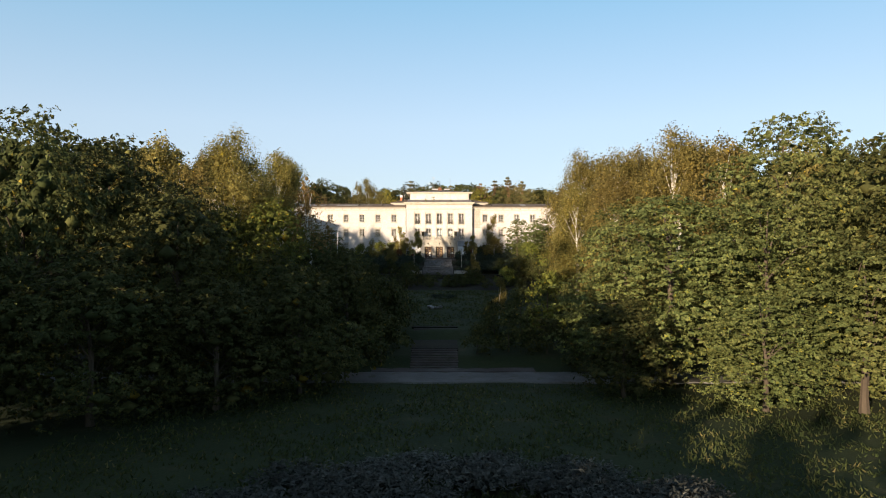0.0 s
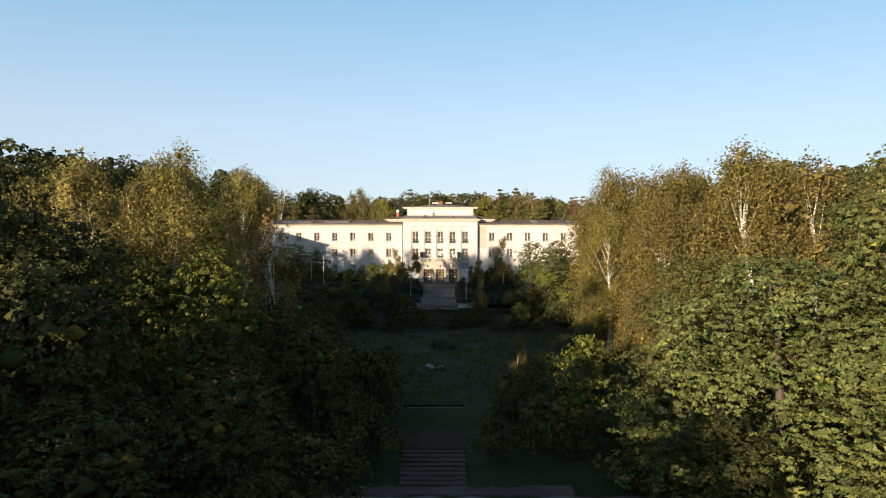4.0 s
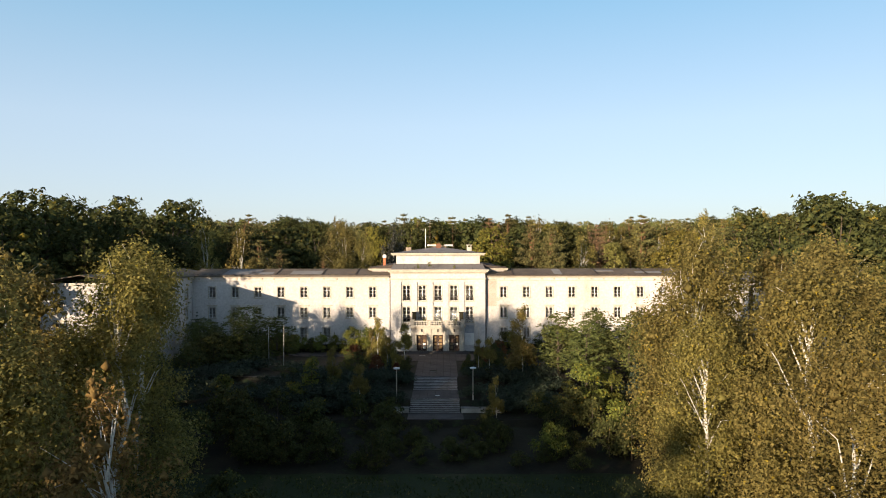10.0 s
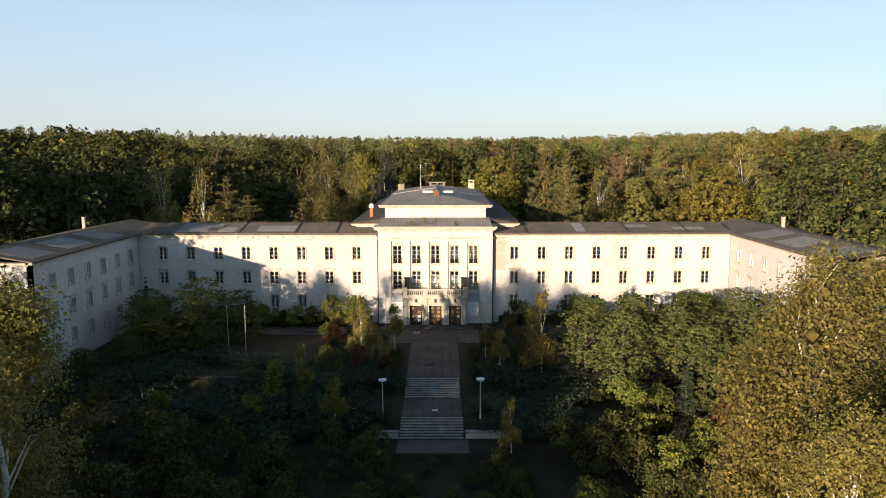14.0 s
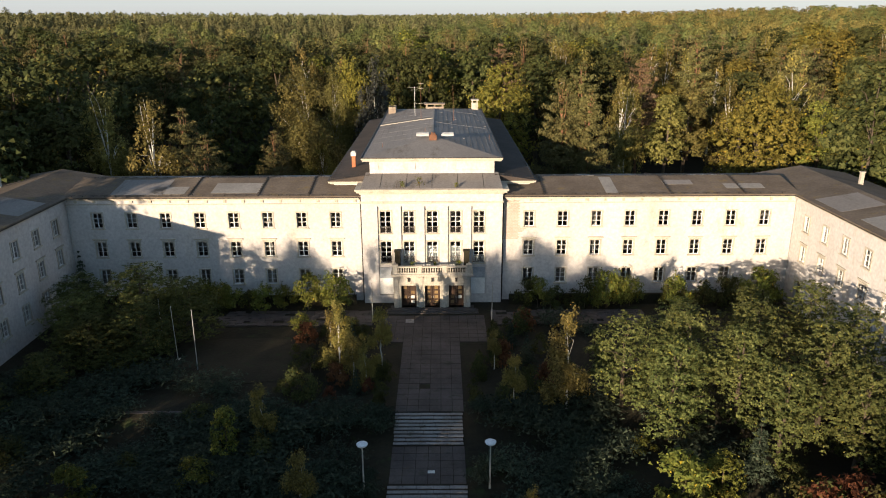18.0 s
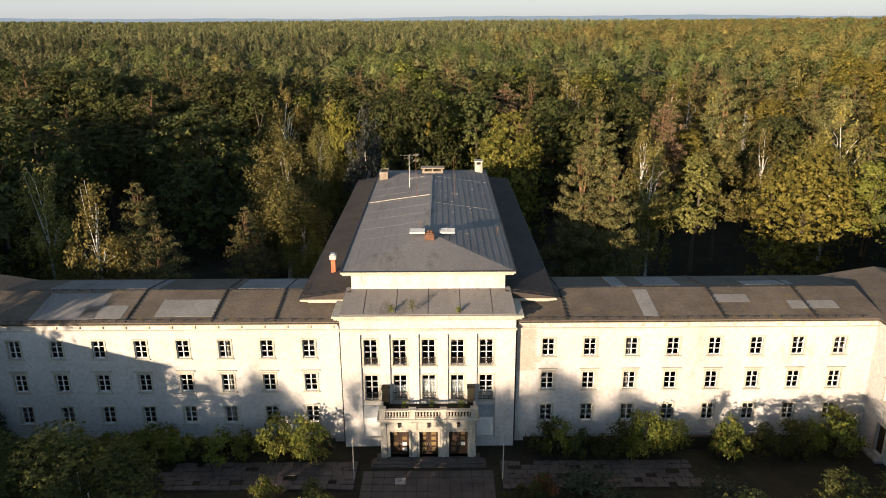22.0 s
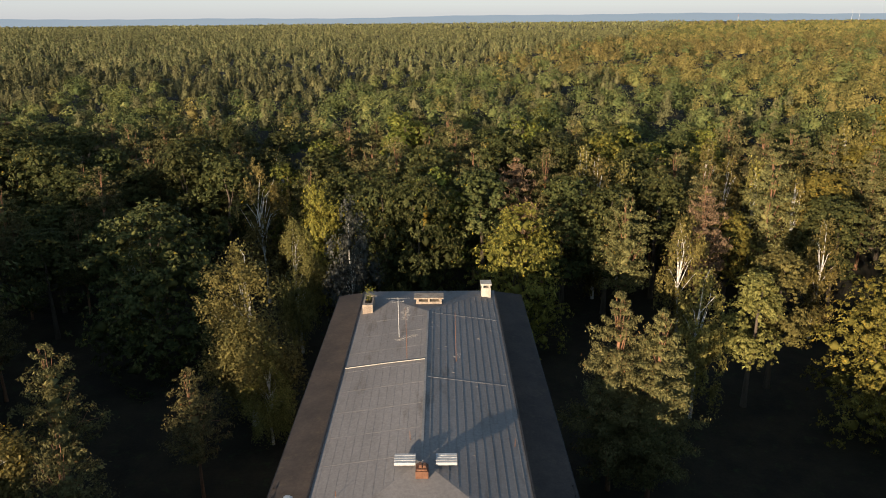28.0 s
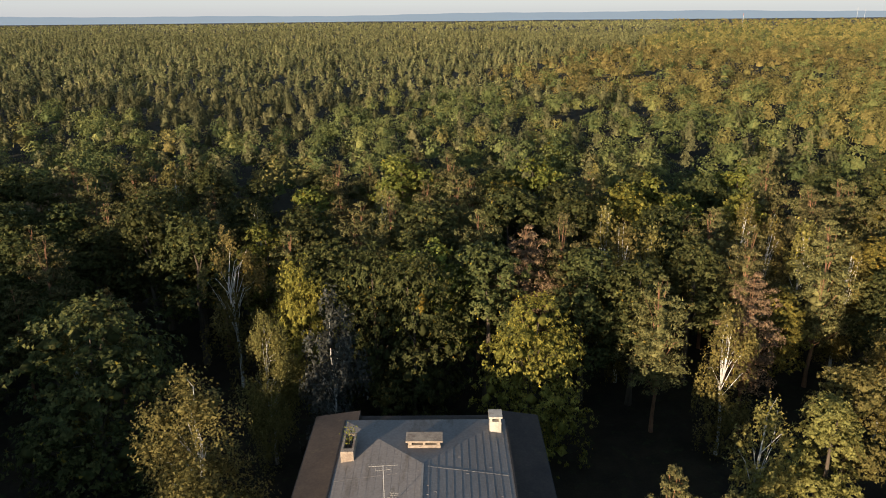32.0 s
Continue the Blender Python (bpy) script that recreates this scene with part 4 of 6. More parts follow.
rr = random.Random(3)
sheet = mesh_of("felt_lap", boxes((0, 7.9 / math.cos(ang), -0.02, 0.02, 0.0, 0.012)), FELT)
for k in range(31):                              # laps of the felt sheets, down the west slope
    y = HY0 + 1.0 + k * 3.9
    if y > HY1:
        break
    share("felt_lap", sheet, house, HOUSE @ pose(NX0 + 0.15, y + rr.uniform(-0.08, 0.08), 16.775, 0, -math.degrees(ang), rr.uniform(-0.3, 0.3)))
for k in range(11):                              # seams along the hall on both slopes
    x = NX1 - 0.5 - k * 0.72
    y0 = NY0 + (HY0 - NY0) * (NX1 - x) / 8.3 + 0.1
    y1 = NY1 - (NY1 - HY1) * (NX1 - x) / 8.3 - 0.1
    z = roof_z(x, 200)
    hpart("roof_seam", boxes((x - 0.014, x + 0.014, y0, y1, z - 0.01, z + 0.022)), FELT)
    xl = 2 * CX - x
    hpart("roof_seam", boxes((xl - 0.012, xl + 0.012, y0, y1, z - 0.01, z + 0.008)), FELT)
    for n in range(2):                           # short wrinkles across the sheets of the east slope
        yw = y0 + 1.0 + rr.random() * (y1 - y0 - 2.0)
        hpart("felt_wrinkle", boxes((x - 0.72 * rr.uniform(0.6, 1.0), x, yw, yw + 0.05, z - 0.01, z + 0.045)), FELT)
for x, y in ((CX + 4.2, 218.4), (CX + 3.9, 203.0)):
    hpart("felt_strip", solid([(x - 3.7, y, roof_z(x - 3.7, y) + 0.004), (x + 3.7, y, roof_z(x + 3.7, y) + 0.004), (x + 3.7, y + 0.12, roof_z(x + 3.7, y) + 0.004), (x - 3.7, y + 0.12, roof_z(x - 3.7, y) + 0.004)],
                              [(x - 3.7, y, roof_z(x - 3.7, y) + 0.024), (x + 3.7, y, roof_z(x + 3.7, y) + 0.024), (x + 3.7, y + 0.12, roof_z(x + 3.7, y) + 0.024), (x - 3.7, y + 0.12, roof_z(x - 3.7, y) + 0.024)]), FELT_PALE)
hpart("ridge_cap", boxes((CX - 0.1, CX + 0.1, HY0, HY1, RZ - 0.03, RZ + 0.035)), FELT_PALE)
bm = tube(bmesh.new(), [(CX - 8.1, 206.9, 16.83), (CX - 4, 206.8, 17.44), (CX - 0.1, 206.6, 18.0)], [0.045, 0.045, 0.045], 6)
hpart("conduit", bm, TRIM)

# side aisles of the hall
AX0, AX1, AY0, AY1 = CX - 12.25, CX + 12.25, 180.4, 233.2
hpart("aisle_wall", boxes((CX - 11.6, CX - 11.2, 181.0, 232.6, 0, 14.0)), PLASTER)
hpart("aisle_wall", boxes((CX + 11.2, CX + 11.6, 181.0, 232.6, 0, 14.0)), PLASTER)
hpart("aisle_wall", boxes((CX - 11.2, CX + 11.2, 232.2, 232.6, 0, 14.0)), PLASTER)
for x0, x1 in ((CX - 11.6, A0), (A1, CX + 11.6)):
    hpart("aisle_wall", boxes((x0, x1, 180.95, 181.3, TOP, 14.0)), PLASTER)
for s in (-1, 1):
    xo, xi = CX + s * 12.25, CX + s * 7.36
    x0, x1 = sorted((xo, xi))
    hpart("cornice", boxes((x0, x1, AY0, AY0 + 0.9, 13.85, 14.05), (x0 + 0.2 if s < 0 else x0, x1 if s < 0 else x1 - 0.2, AY0 + 0.3, AY0 + 0.8, 13.7, 13.85)), TRIM)
    xw0, xw1 = sorted((xo, xo - s * 0.9))
    hpart("cornice", boxes((xw0, xw1, AY0 + 0.9, AY1, 13.85, 14.05)), TRIM)
    ring = [(xo, AY0), (xi, AY0), (xi, AY1), (xo, AY1)] if s < 0 else [(xi, AY0), (xo, AY0), (xo, AY1), (xi, AY1)]
    zz = lambda x: 14.15 if abs(x - xo) < 0.01 else 14.85
    hpart("aisle_roof", solid([(x, y, 14.055) for x, y in ring], [(x, y, zz(x)) for x, y in ring]), FELT_DARK, label="lower dark felt roof beside the hall")
    hpart("gutter", boxes((min(xo, xo + s * 0.12), max(xo, xo + s * 0.12), AY0, AY1, 13.98, 14.1)), IRON)
    for k in range(9):
        share("snow_guard", knob, house, HOUSE @ pose(xo - s * 0.2, AY0 + 0.9 + 1.25 * k, 14.17, 0, 0, 90))
    for k in range(4):
        share("snow_guard", knob, house, HOUSE @ pose(xo - s * (0.7 + 1.1 * k), AY0 + 0.2, 14.2 + 0.14 * (0.7 + 1.1 * k)))
hpart("rear_roof", solid([(CX - 7.36, 227.65, 14.055), (CX + 7.36, 227.65, 14.055), (CX + 7.36, AY1, 14.055), (CX - 7.36, AY1, 14.055)], [(CX - 7.36, 227.65, 14.85), (CX + 7.36, 227.65, 14.85), (CX + 7.36, AY1, 14.15), (CX - 7.36, AY1, 14.15)]), FELT_DARK)
for xg in (NX0, NX1):
    hpart("gutter", boxes((xg - 0.08, xg + 0.08, NY0 + 0.1, NY1, 16.758, 16.84)), IRON)
hpart("gutter", boxes((NX0, NX1, NY0 - 0.07, NY0 + 0.03, 16.758, 16.83)), IRON)


# chimneys
hpart("chimney", boxes((-8.65, -7.45, 220.6, 221.15, 16.5, 18.0), (-8.65, -7.45, 223.6, 223.8, 16.5, 18.0), (-8.65, -8.45, 221.15, 223.6, 16.5, 18.0), (-7.65, -7.45, 221.15, 223.6, 16.5, 18.0)), CHIMNEY, label="crumbling open chimney with a small birch growing in it")
hpart("chimney", boxes((-2.4, 0.7, 221.8, 223.0, 16.8, 17.85), (-2.35, -2.05, 221.85, 222.95, 17.85, 18.25), (-0.95, -0.75, 221.85, 222.95, 17.85, 18.25), (0.35, 0.65, 221.85, 222.95, 17.85, 18.25), (-2.6, 0.9, 221.6, 223.2, 18.25, 18.42)), CHIMNEY, label="wide chimney under a concrete slab")
hpart("chimney", boxes((5.6, 6.75, 225.4, 226.7, 16.5, 18.1), (5.65, 5.85, 225.45, 226.65, 18.1, 18.5), (6.5, 6.7, 225.45, 226.65, 18.1, 18.5), (5.5, 6.85, 225.3, 226.8, 18.5, 18.68)), STONE, label="pale rendered chimney with a slab top")
hpart("chimney", boxes((-1.3, -0.35, 187.6, 188.6, 17.4, 18.3), (-1.22, -0.43, 187.7, 188.5, 18.3, 18.42), (-1.05, -0.85, 187.9, 188.3, 18.42, 18.65), (-0.75, -0.55, 187.9, 188.3, 18.42, 18.62)), RUSTY, label="squat rusty-brown brick chimney with two pots")
hpart("chimney", boxes((-11.05, -10.6, 186.9, 187.4, 14.1, 15.9)), REDBRICK, label="thin red brick chimney")
hpart("chimney_cap", boxes((-11.15, -10.5, 186.8, 187.5, 15.9, 16.35), (-11.02, -10.63, 186.9, 187.4, 16.35, 16.5)), ZINC)
for x in (-2.95, 0.2):
    rows_ = [(x, x + 1.6, 188.75 + 0.28 * k, 188.98 + 0.28 * k, 18.05 + 0.03 * k, 18.28 + 0.03 * k) for k in range(4)]
    hpart("roof_vent", boxes(*rows_), WHITE_METAL, label="white louvred roof vent")


for x, y in ((49.6, 180.2), (-52.3, 181.2)):
    hpart("chimney", boxes((x - 0.2, x + 0.2, y - 0.2, y + 0.2, 13.2, 14.9), (x - 0.26, x + 0.26, y - 0.26, y + 0.26, 14.9, 15.0)), STONE, label="short pale chimney where the roofs meet")


def aerial(x, y, tall, arms, label, mat=RUSTY, lean=0.0):
    """A television aerial: a mast with cross arms."""
    z = roof_z(x, y)
    root = thing("roof_aerial", (x, y, z - 0.05), label, "aerial")
    part("mast", tube(bmesh.new(), [(0, 0, 0), (lean, 0, tall)], [0.035, 0.022], 6), mat, root)
    for h, length, turn in arms:
        bm = tube(bmesh.new(), [(-length / 2, 0, 0), (length / 2, 0, 0)], [0.014, 0.014], 5)
        n = max(int(length / 0.22), 2)
        for k in range(n):
            u = -length / 2 + length * k / (n - 1)
            tube(bm, [(u, -0.35, 0), (u, 0.35, 0)], [0.008, 0.008], 4)
        bm.transform(pose(lean * h / tall, 0, h, 0, 0, turn))
        part("aerial_arm", bm, STONE, root)
    return root


aerial(-2.8, 207.0, 5.6, [(5.4, 1.6, 80), (4.7, 1.2, 80), (2.5, 2.3, 35)], "rusty television aerial with cross arms on the hall roof")
aerial(-3.9, 212.7, 4.6, [(4.5, 2.4, 5), (4.1, 1.2, 10)], "thin television aerial on the hall roof", ZINC)
aerial(2.1, 206.9, 5.4, [(0.6, 0.5, 20)], "plain mast with a bracket on the hall roof", RUSTY, -0.1)
aerial(-1.9, 192.6, 0.9, [], "short rusty vent pipe on the hall roof")
aerial(6.6, 192.9, 0.8, [], "short rusty vent pipe on the hall roof")
aerial(-9.0 + 1.9, 186.5, 0.5, [], "short rusty vent pipe on the hall roof")

# downpipes
for x, y, top in ((M0 - 0.14, Y_WING - 0.14, 12.6), (M1 + 0.14, Y_WING - 0.14, 12.6), (X_LEFT + 0.2, Y_WING - 0.2, 12.4), (X_RIGHT - 0.2, Y_WING - 0.2, 12.4)):
    bm = tube(bmesh.new(), [(x, y, 0), (x, y, top - 0.4), (x, y - 0.2, top)], [0.075] * 3, 8)
    box(bm, x - 0.16, x + 0.16, y - 0.35, y, top, top + 0.3)
    hpart("downpipe", bm, ZINC if x < X_LEFT + 1 or x > X_RIGHT - 1 else IRON)

# where the plaster has come off beside the middle block, rows of bare brick
brick_me = mesh_of("brick", boxes((-0.172, 0.172, 0.0, 0.02, 0, 0.152)), BRICK)
for k in range(28):
    z = 7.6 + 0.17 * k
    reach = 0.5 + 2.6 * (1 - ((z - 11.2) / 4.2) ** 2) ** 0.5 if z < 12.2 else 0
    n = min(int(max(0, reach + rr.uniform(-0.25, 0.25)) / 0.36), 10)
    for j in range(n):
        x = M1 + 0.32 + 0.36 * j + (0.16 if k % 2 else 0)
        if not (abs(x - (CX + 8.1 + 2.95)) < 0.95 and (z > 9.1 or z < 8.3)):
            share("brick", brick_me, house, HOUSE @ pose(x, Y_WING - 0.012, z))

# ---- portal with three doors under a balcony ----
P0, P1, PY = -5.35, 3.5, 174.9
DOORS = [-3.62, -0.9, 1.85]
porch = thing("portal", (CX, PY, 0), "weathered limestone portal with three openings under a balcony", "portal")
PM = porch.matrix_world.inverted()


def ppart(name, bm, mat, label="", parent=None):
    bm.transform(PM)
    return part(name, bm, mat, parent or porch, label)


bm = pierced(P1 - P0, -0.3, 4.2, [(d - P0 - 0.88, d - P0 + 0.88, 0.35, 3.05) for d in DOORS], 0.6)
bm.transform(pose(P0, PY, 0))
ppart("wall", bm, STONE)
for x0, x1 in ((P0, P0 + 0.5), (P1 - 0.5, P1)):
    ppart("side_wall", boxes((x0, x1, PY + 0.602, Y_MID - 0.002, -0.3, 4.2)), STONE)
for d in DOORS:
    ppart("door_surround", boxes((d - 1.06, d - 0.88, PY - 0.07, PY + 0.1, 0.35, 3.23), (d + 0.88, d + 1.06, PY - 0.07, PY + 0.1, 0.35, 3.23), (d - 0.88, d + 0.88, PY - 0.07, PY + 0.1, 3.05, 3.23)), TRIM)
    ppart("wall_lamp", boxes((d - 0.12, d + 0.12, PY - 0.16, PY - 0.002, 3.55, 3.95), (d - 0.15, d + 0.15, PY - 0.19, PY - 0.002, 3.95, 4.0)), IRON, "small dark wall lamp over a door")
for x in (P0 + 0.02, -2.53, 0.2, P1 - 0.62):
    ppart("pilaster", boxes((x + 0.08, x + 0.52, PY - 0.12, PY, -0.1, 3.95), (x, x + 0.6, PY - 0.17, PY, -0.1, 0.35), (x, x + 0.6, PY - 0.17, PY, 3.95, 4.1)), STONE)
ppart("cornice", boxes((P0 - 0.12, P1 + 0.12, PY - 0.28, Y_MID - 0.002, 4.2, 4.36), (P0 - 0.28, P1 + 0.28, PY - 0.45, Y_MID - 0.002, 4.36, 4.55)), STONE)
ppart("balcony_floor", boxes((P0, P1, PY - 0.1, Y_MID - 0.002, 4.554, 4.62)), LITTER, "balcony floor dark with moss and leaf litter")
balcony = new("balustrade")
balcony.parent = porch
balcony["label"] = "weathered stone balustrade with moss on top"
for x, tall in ((P0 - 0.05, 5.55), (-2.65, 5.45), (0.2, 5.45), (P1 - 0.5, 5.55)):
    ppart("pedestal", boxes((x, x + 0.55, PY - 0.35, PY + 0.1, 4.554, tall), (x - 0.05, x + 0.6, PY - 0.4, PY + 0.15, tall, tall + 0.1)), STONE, "", balcony)
for a, b in ((P0 + 0.5, -2.65), (-2.1, 0.2), (0.75, P1 - 0.5)):
    ppart("rail", boxes((a, b, PY - 0.32, PY + 0.06, 5.28, 5.44)), STONE, "", balcony)
    ppart("rail", boxes((a, b, PY - 0.3, PY + 0.04, 4.554, 4.68)), STONE, "", balcony)
    n = 8
    prof = [(0.07, 0), (0.05, 0.08), (0.10, 0.26), (0.05, 0.46), (0.07, 0.6)]
    for k in range(n):
        x = a + (b - a) * (k + 0.5) / n
        ppart("baluster", tube(bmesh.new(), [(x, PY - 0.13, 4.68 + h) for _, h in prof], [r for r, _ in prof], 8), STONE, "", balcony)
for xs, s in ((P0 + 0.02, 1), (P1 - 0.22, 1)):
    ppart("rail", boxes((xs, xs + 0.2, PY + 0.152, Y_MID - 0.002, 4.622, 5.4)), STONE, "", balcony)
for x in (P0 + 0.1, P1 - 0.75):
    ppart("planter_box", boxes((x, x + 0.65, 176.35, 177.0, 4.622, 6.6), (x - 0.06, x + 0.71, 176.29, 177.06, 6.6, 6.75)), LITTER, "mossy dark stone pier on the balcony")
for i, d in enumerate(DOORS):
    door = thing("door_" + str(i + 1), (d, PY + 0.45, 0.35), "dark brown double door with small yellowed glass squares", "door", "entrance doors", "structure")
    for s in (-1, 1):
        x0, x1 = sorted((s * 0.02, s * 0.86))
        leaf = part("door_leaf", boxes((x0, x1, 0, 0.07, 0.02, 2.68)), DOORWOOD, door)
        for k in range(4):
            if (i, s, k) in ((0, 1, 3), (2, -1, 3), (0, -1, 2), (2, 1, 0), (0, -1, 0), (2, -1, 2)):
                continue
            sheet_ = (i, s, k) in ((0, 1, 0), (0, 1, 1), (2, 1, 1))
            z = 0.35 + 0.58 * k
            part("glass_square", boxes((s * 0.44 - 0.2, s * 0.44 + 0.2, -0.012, 0.0, z, z + 0.36)), PAPER if sheet_ else BRASS, leaf)
        part("door_handle", boxes((s * 0.10 - 0.02, s * 0.10 + 0.02, -0.07, -0.002, 1.02, 1.22)), ZINC, leaf)
for k, (y, z) in enumerate(((173.6, 0.12), (174.0, 0.235), (174.4, 0.35))):
    tagged(new("entrance_step", mesh_of("entrance_step", boxes((P0 - 0.9 + 0.25 * k, P1 + 0.9 - 0.25 * k, y, 174.899 if k < 2 else 175.5, z - 0.118 if k else -0.1, z)), PAVING)), "worn stone step before the entrance doors", "step", "entrance steps")


# ---- planting: the lawn's edges ----
L_ROW = "trees along the lawn"
for x, y, top, w in ((-35, 60, 14, 0.75), (-32.5, 70.6, 13.2, 0.85), (-22, 60, 7.5, 1.0), (-16, 69, 2.2, 1.05), (-13.8, 80, 3.6, 1.0), (-10, 75, 2.2, 0.95), (-12.5, 89, 2.3, 1.0), (-12, 60, 0.8, 1.1), (-17, 54, 0.4, 1.25),
                     (-24, 49, 2.0, 1.2), (-31, 46, 3.0, 1.1), (-38, 49, 6.5, 1.0), (-25, 80, 6.5, 1.0), (-18, 98, 3.5, 1.0), (-32, 78, 10.5, 1.0)):
    plant(locust_near if top > 15 else oak_near if abs(x) < 38 and y > 48 else random.choice(oak_big), x, y, top, wide=w, group=L_ROW)
plant(lime_big, -17.7, 74, 8.0, wide=0.9, group=L_ROW)
plant(lime_big, -21.8, 72, 7.0, wide=0.8, group=L_ROW)
plant(locust_near, 20, 64, 8.9, wide=1.15, turn=20, group=L_ROW)
plant(locust_near, 18.8, 75, 8.9, wide=0.76, turn=75, group=L_ROW)
plant(locust_near, 27, 60, 8.0, wide=1.0, turn=140, group=L_ROW)
for x, y, top, w, k in ((31, 53, 3.4, 1.25, 1), (24, 53.5, -0.4, 1.2, 0)):
    plant(locust_big[k], x, y, top, wide=w, group=L_ROW)
for x, y, top, w in ((32.5, 68, 17.6, 0.8), (41, 63, 13.5, 1.0), (14.8, 59, -1.6, 1.25), (45, 50, 9, 1.0), (38, 56, 8.0, 1.0)):
    plant(locust_near if top > 15 else oak_near if abs(x) < 38 and y > 48 else random.choice(oak_big), x, y, top, wide=w, group=L_ROW)
BIRCHES = "birches beside the garden"
for x, y, top in ((29, 90, 18), (22, 93, 13.0), (25, 103, 17.0), (22.5, 118.5, 18.8), (30, 111, 18.6), (27, 129, 13.5), (36, 99, 18), (37, 121, 19), (43, 108, 18), (30, 133, 13), (27, 124, 19), (34, 86, 16), (20.5, 110, 12.5), (40, 132, 18), (34, 128, 18), (47, 96, 18)):
    plant(random.choice(birch_near if abs(x) < 30.5 and y < 119 else birch_big), x, y, top, wide=1.3, group=BIRCHES)
# The last four are added to keep low sun off the left terrace.
for x, y, top in ((-27.4, 94.3, 18.4), (-27, 118, 18.6), (-31, 103, 17), (-35, 112, 18.5), (-38, 96, 17.5), (-36, 124, 10.5), (-45, 108, 12), (-25, 110, 17.5), (-43, 120, 17.5), (-34, 88, 16), (-50, 126, 16.5), (-55, 116, 17), (-49.5, 135, 15.0), (-57, 130, 17)):
    plant(random.choice(birch_near if abs(x) < 30.5 and y < 119 else birch_big), x, y, top, wide=1.3, group=BIRCHES)
plant(birch_rust, -17.2, 91, 12.4, turn=40, wide=1.15, group=BIRCHES)
SHRUBS = "shrubs round the lawn"
for x, y, top, b, w in ((3.6, 76, -5.4, 0, 0.8), (7, 77, -4.2, 1, 0.9), (11, 76, -4.8, 0, 0.9), (6, 84, -3.6, 0, 0.7), (9.5, 88, -2.2, 1, 0.7), (14, 78, -4.5, 0, 0.8), (-7, 80, -0.2, 0, 0.6), (-6, 90, -2.0, 1, 0.7), (-6.3, 73.5, -4.0, 0, 0.8),
                        (-7, 84, -2.5, 1, 0.8), (-9, 66, -4.0, 0, 0.9), (16, 96, -2, 0, 0.7), (17, 104, -1.5, 1, 0.7), (15.5, 90, -3, 0, 0.8), (-16, 107, -1.0, 1, 0.8), (-18, 114, -1.0, 0, 0.8), (17, 113, -2.2, 1, 0.7), (14, 70.5, -5.5, 0, 0.9), (17.5, 74, -2.5, 1, 0.8)):
    plant((bush_dark + [bush_light])[b], x, y, top, wide=w * 1.15, group=SHRUBS)
plant(lime_small, 12.2, 84, 0.0, wide=0.85)
plant(sapling[0], 7.2, 92, -1.2, group="young birches on the terrace")
rj = random.Random(12)
for k in range(64):
    a, d = rj.uniform(0, 6.28), 10.5 * math.sqrt(rj.random())
    x, y = 1.0 + d * 1.15 * math.cos(a), 31.5 + 0.75 * d * math.sin(a)
    plant(sage[k % 2], x, y, float(height(x, y)) + rj.uniform(0.9, 1.4), turn=rj.uniform(0, 360), group="low shrubs in the round bed")
for k in range(7):
    a = 6.28 * k / 7
    plant(juniper[k % 2], 0.05 + 1.5 * math.cos(a), 112.8 + 1.9 * math.sin(a), -4.75, group="junipers in the lawn bed", wide=0.75)

# ---- planting: the terraces ----
TERRACE = "trees on the terrace"
for x, y, top, w in ((-34, 161, 5.6, 1.3), (-29.5, 162.5, 6.2, 1.2), (-36, 156, 4.0, 1.3), (-34, 146, 1.6, 1.3), (-39, 152, 3.5, 1.2), (-24, 139.5, 0.5, 1.3)):
    plant(random.choice(oak_big), x, y, top, wide=w * 1.1, group=TERRACE)
for x, y, top, w, k in ((-31, 167, 9.3, 1.15, 0), (-36.5, 164, 7.2, 1.2, 1), (-26, 167, 7.6, 1.1, 1), (-39, 170, 7.0, 1.2, 0)):
    plant(locust_big[k], x, y, top, wide=w, group=TERRACE)
for x, y, top, w in ((-17, 147, 3.7, 0.75), (-26.5, 141.5, 2.4, 0.9)):
    plant(lime_small, x, y, top, wide=w, group=TERRACE)
for x, y, top in ((15.8, 153, 9.7), (19, 149.5, 8.8), (21.5, 154, 10), (25, 151, 9.3), (28, 155, 9.8), (31.5, 150, 10.2), (35.5, 154, 9.8), (26.5, 146, 8.2), (32, 145, 8.6), (37, 147, 9.4), (22, 159, 8.4), (30, 161, 8.6), (36, 162, 8.8)):
    plant(random.choice(grove), x, y, top, wide=1.05, group=TERRACE)
YOUNG = "young birches on the terrace"
for x, y, top, k in ((-9.6, 159.3, 7.6, 0), (-5.6, 159.8, 6.6, 1), (-8.0, 157.0, 5.0, 1), (-10.8, 162, 5.5, 0), (6.3, 152, 5.4, 1), (10.8, 151.8, 9.8, 0), (-10, 141, 3.5, 1), (6.2, 138, 2.6, 0), (-6.8, 156.5, 4.5, 0), (5.2, 160, 4.2, 1), (-14.5, 149, 4.6, 0)):
    plant(sapling[k], x, y, top, wide=1.15, group=YOUNG)
plant(lime_small, 17.1, 140, 4.0, wide=1.1)
plant(lime_small, 20.5, 142, 2.6)
plant(spruce, 23.9, 144, 4.2)
for x, y, top in ((-7.6, 155.5, 2.6), (-8.9, 164, 3.2), (6.8, 157.5, 3.0), (8.4, 161, 3.4), (7.2, 165, 3.0)):
    plant(spruce, x, y, top, wide=1.2, group="small conifers beside the path")
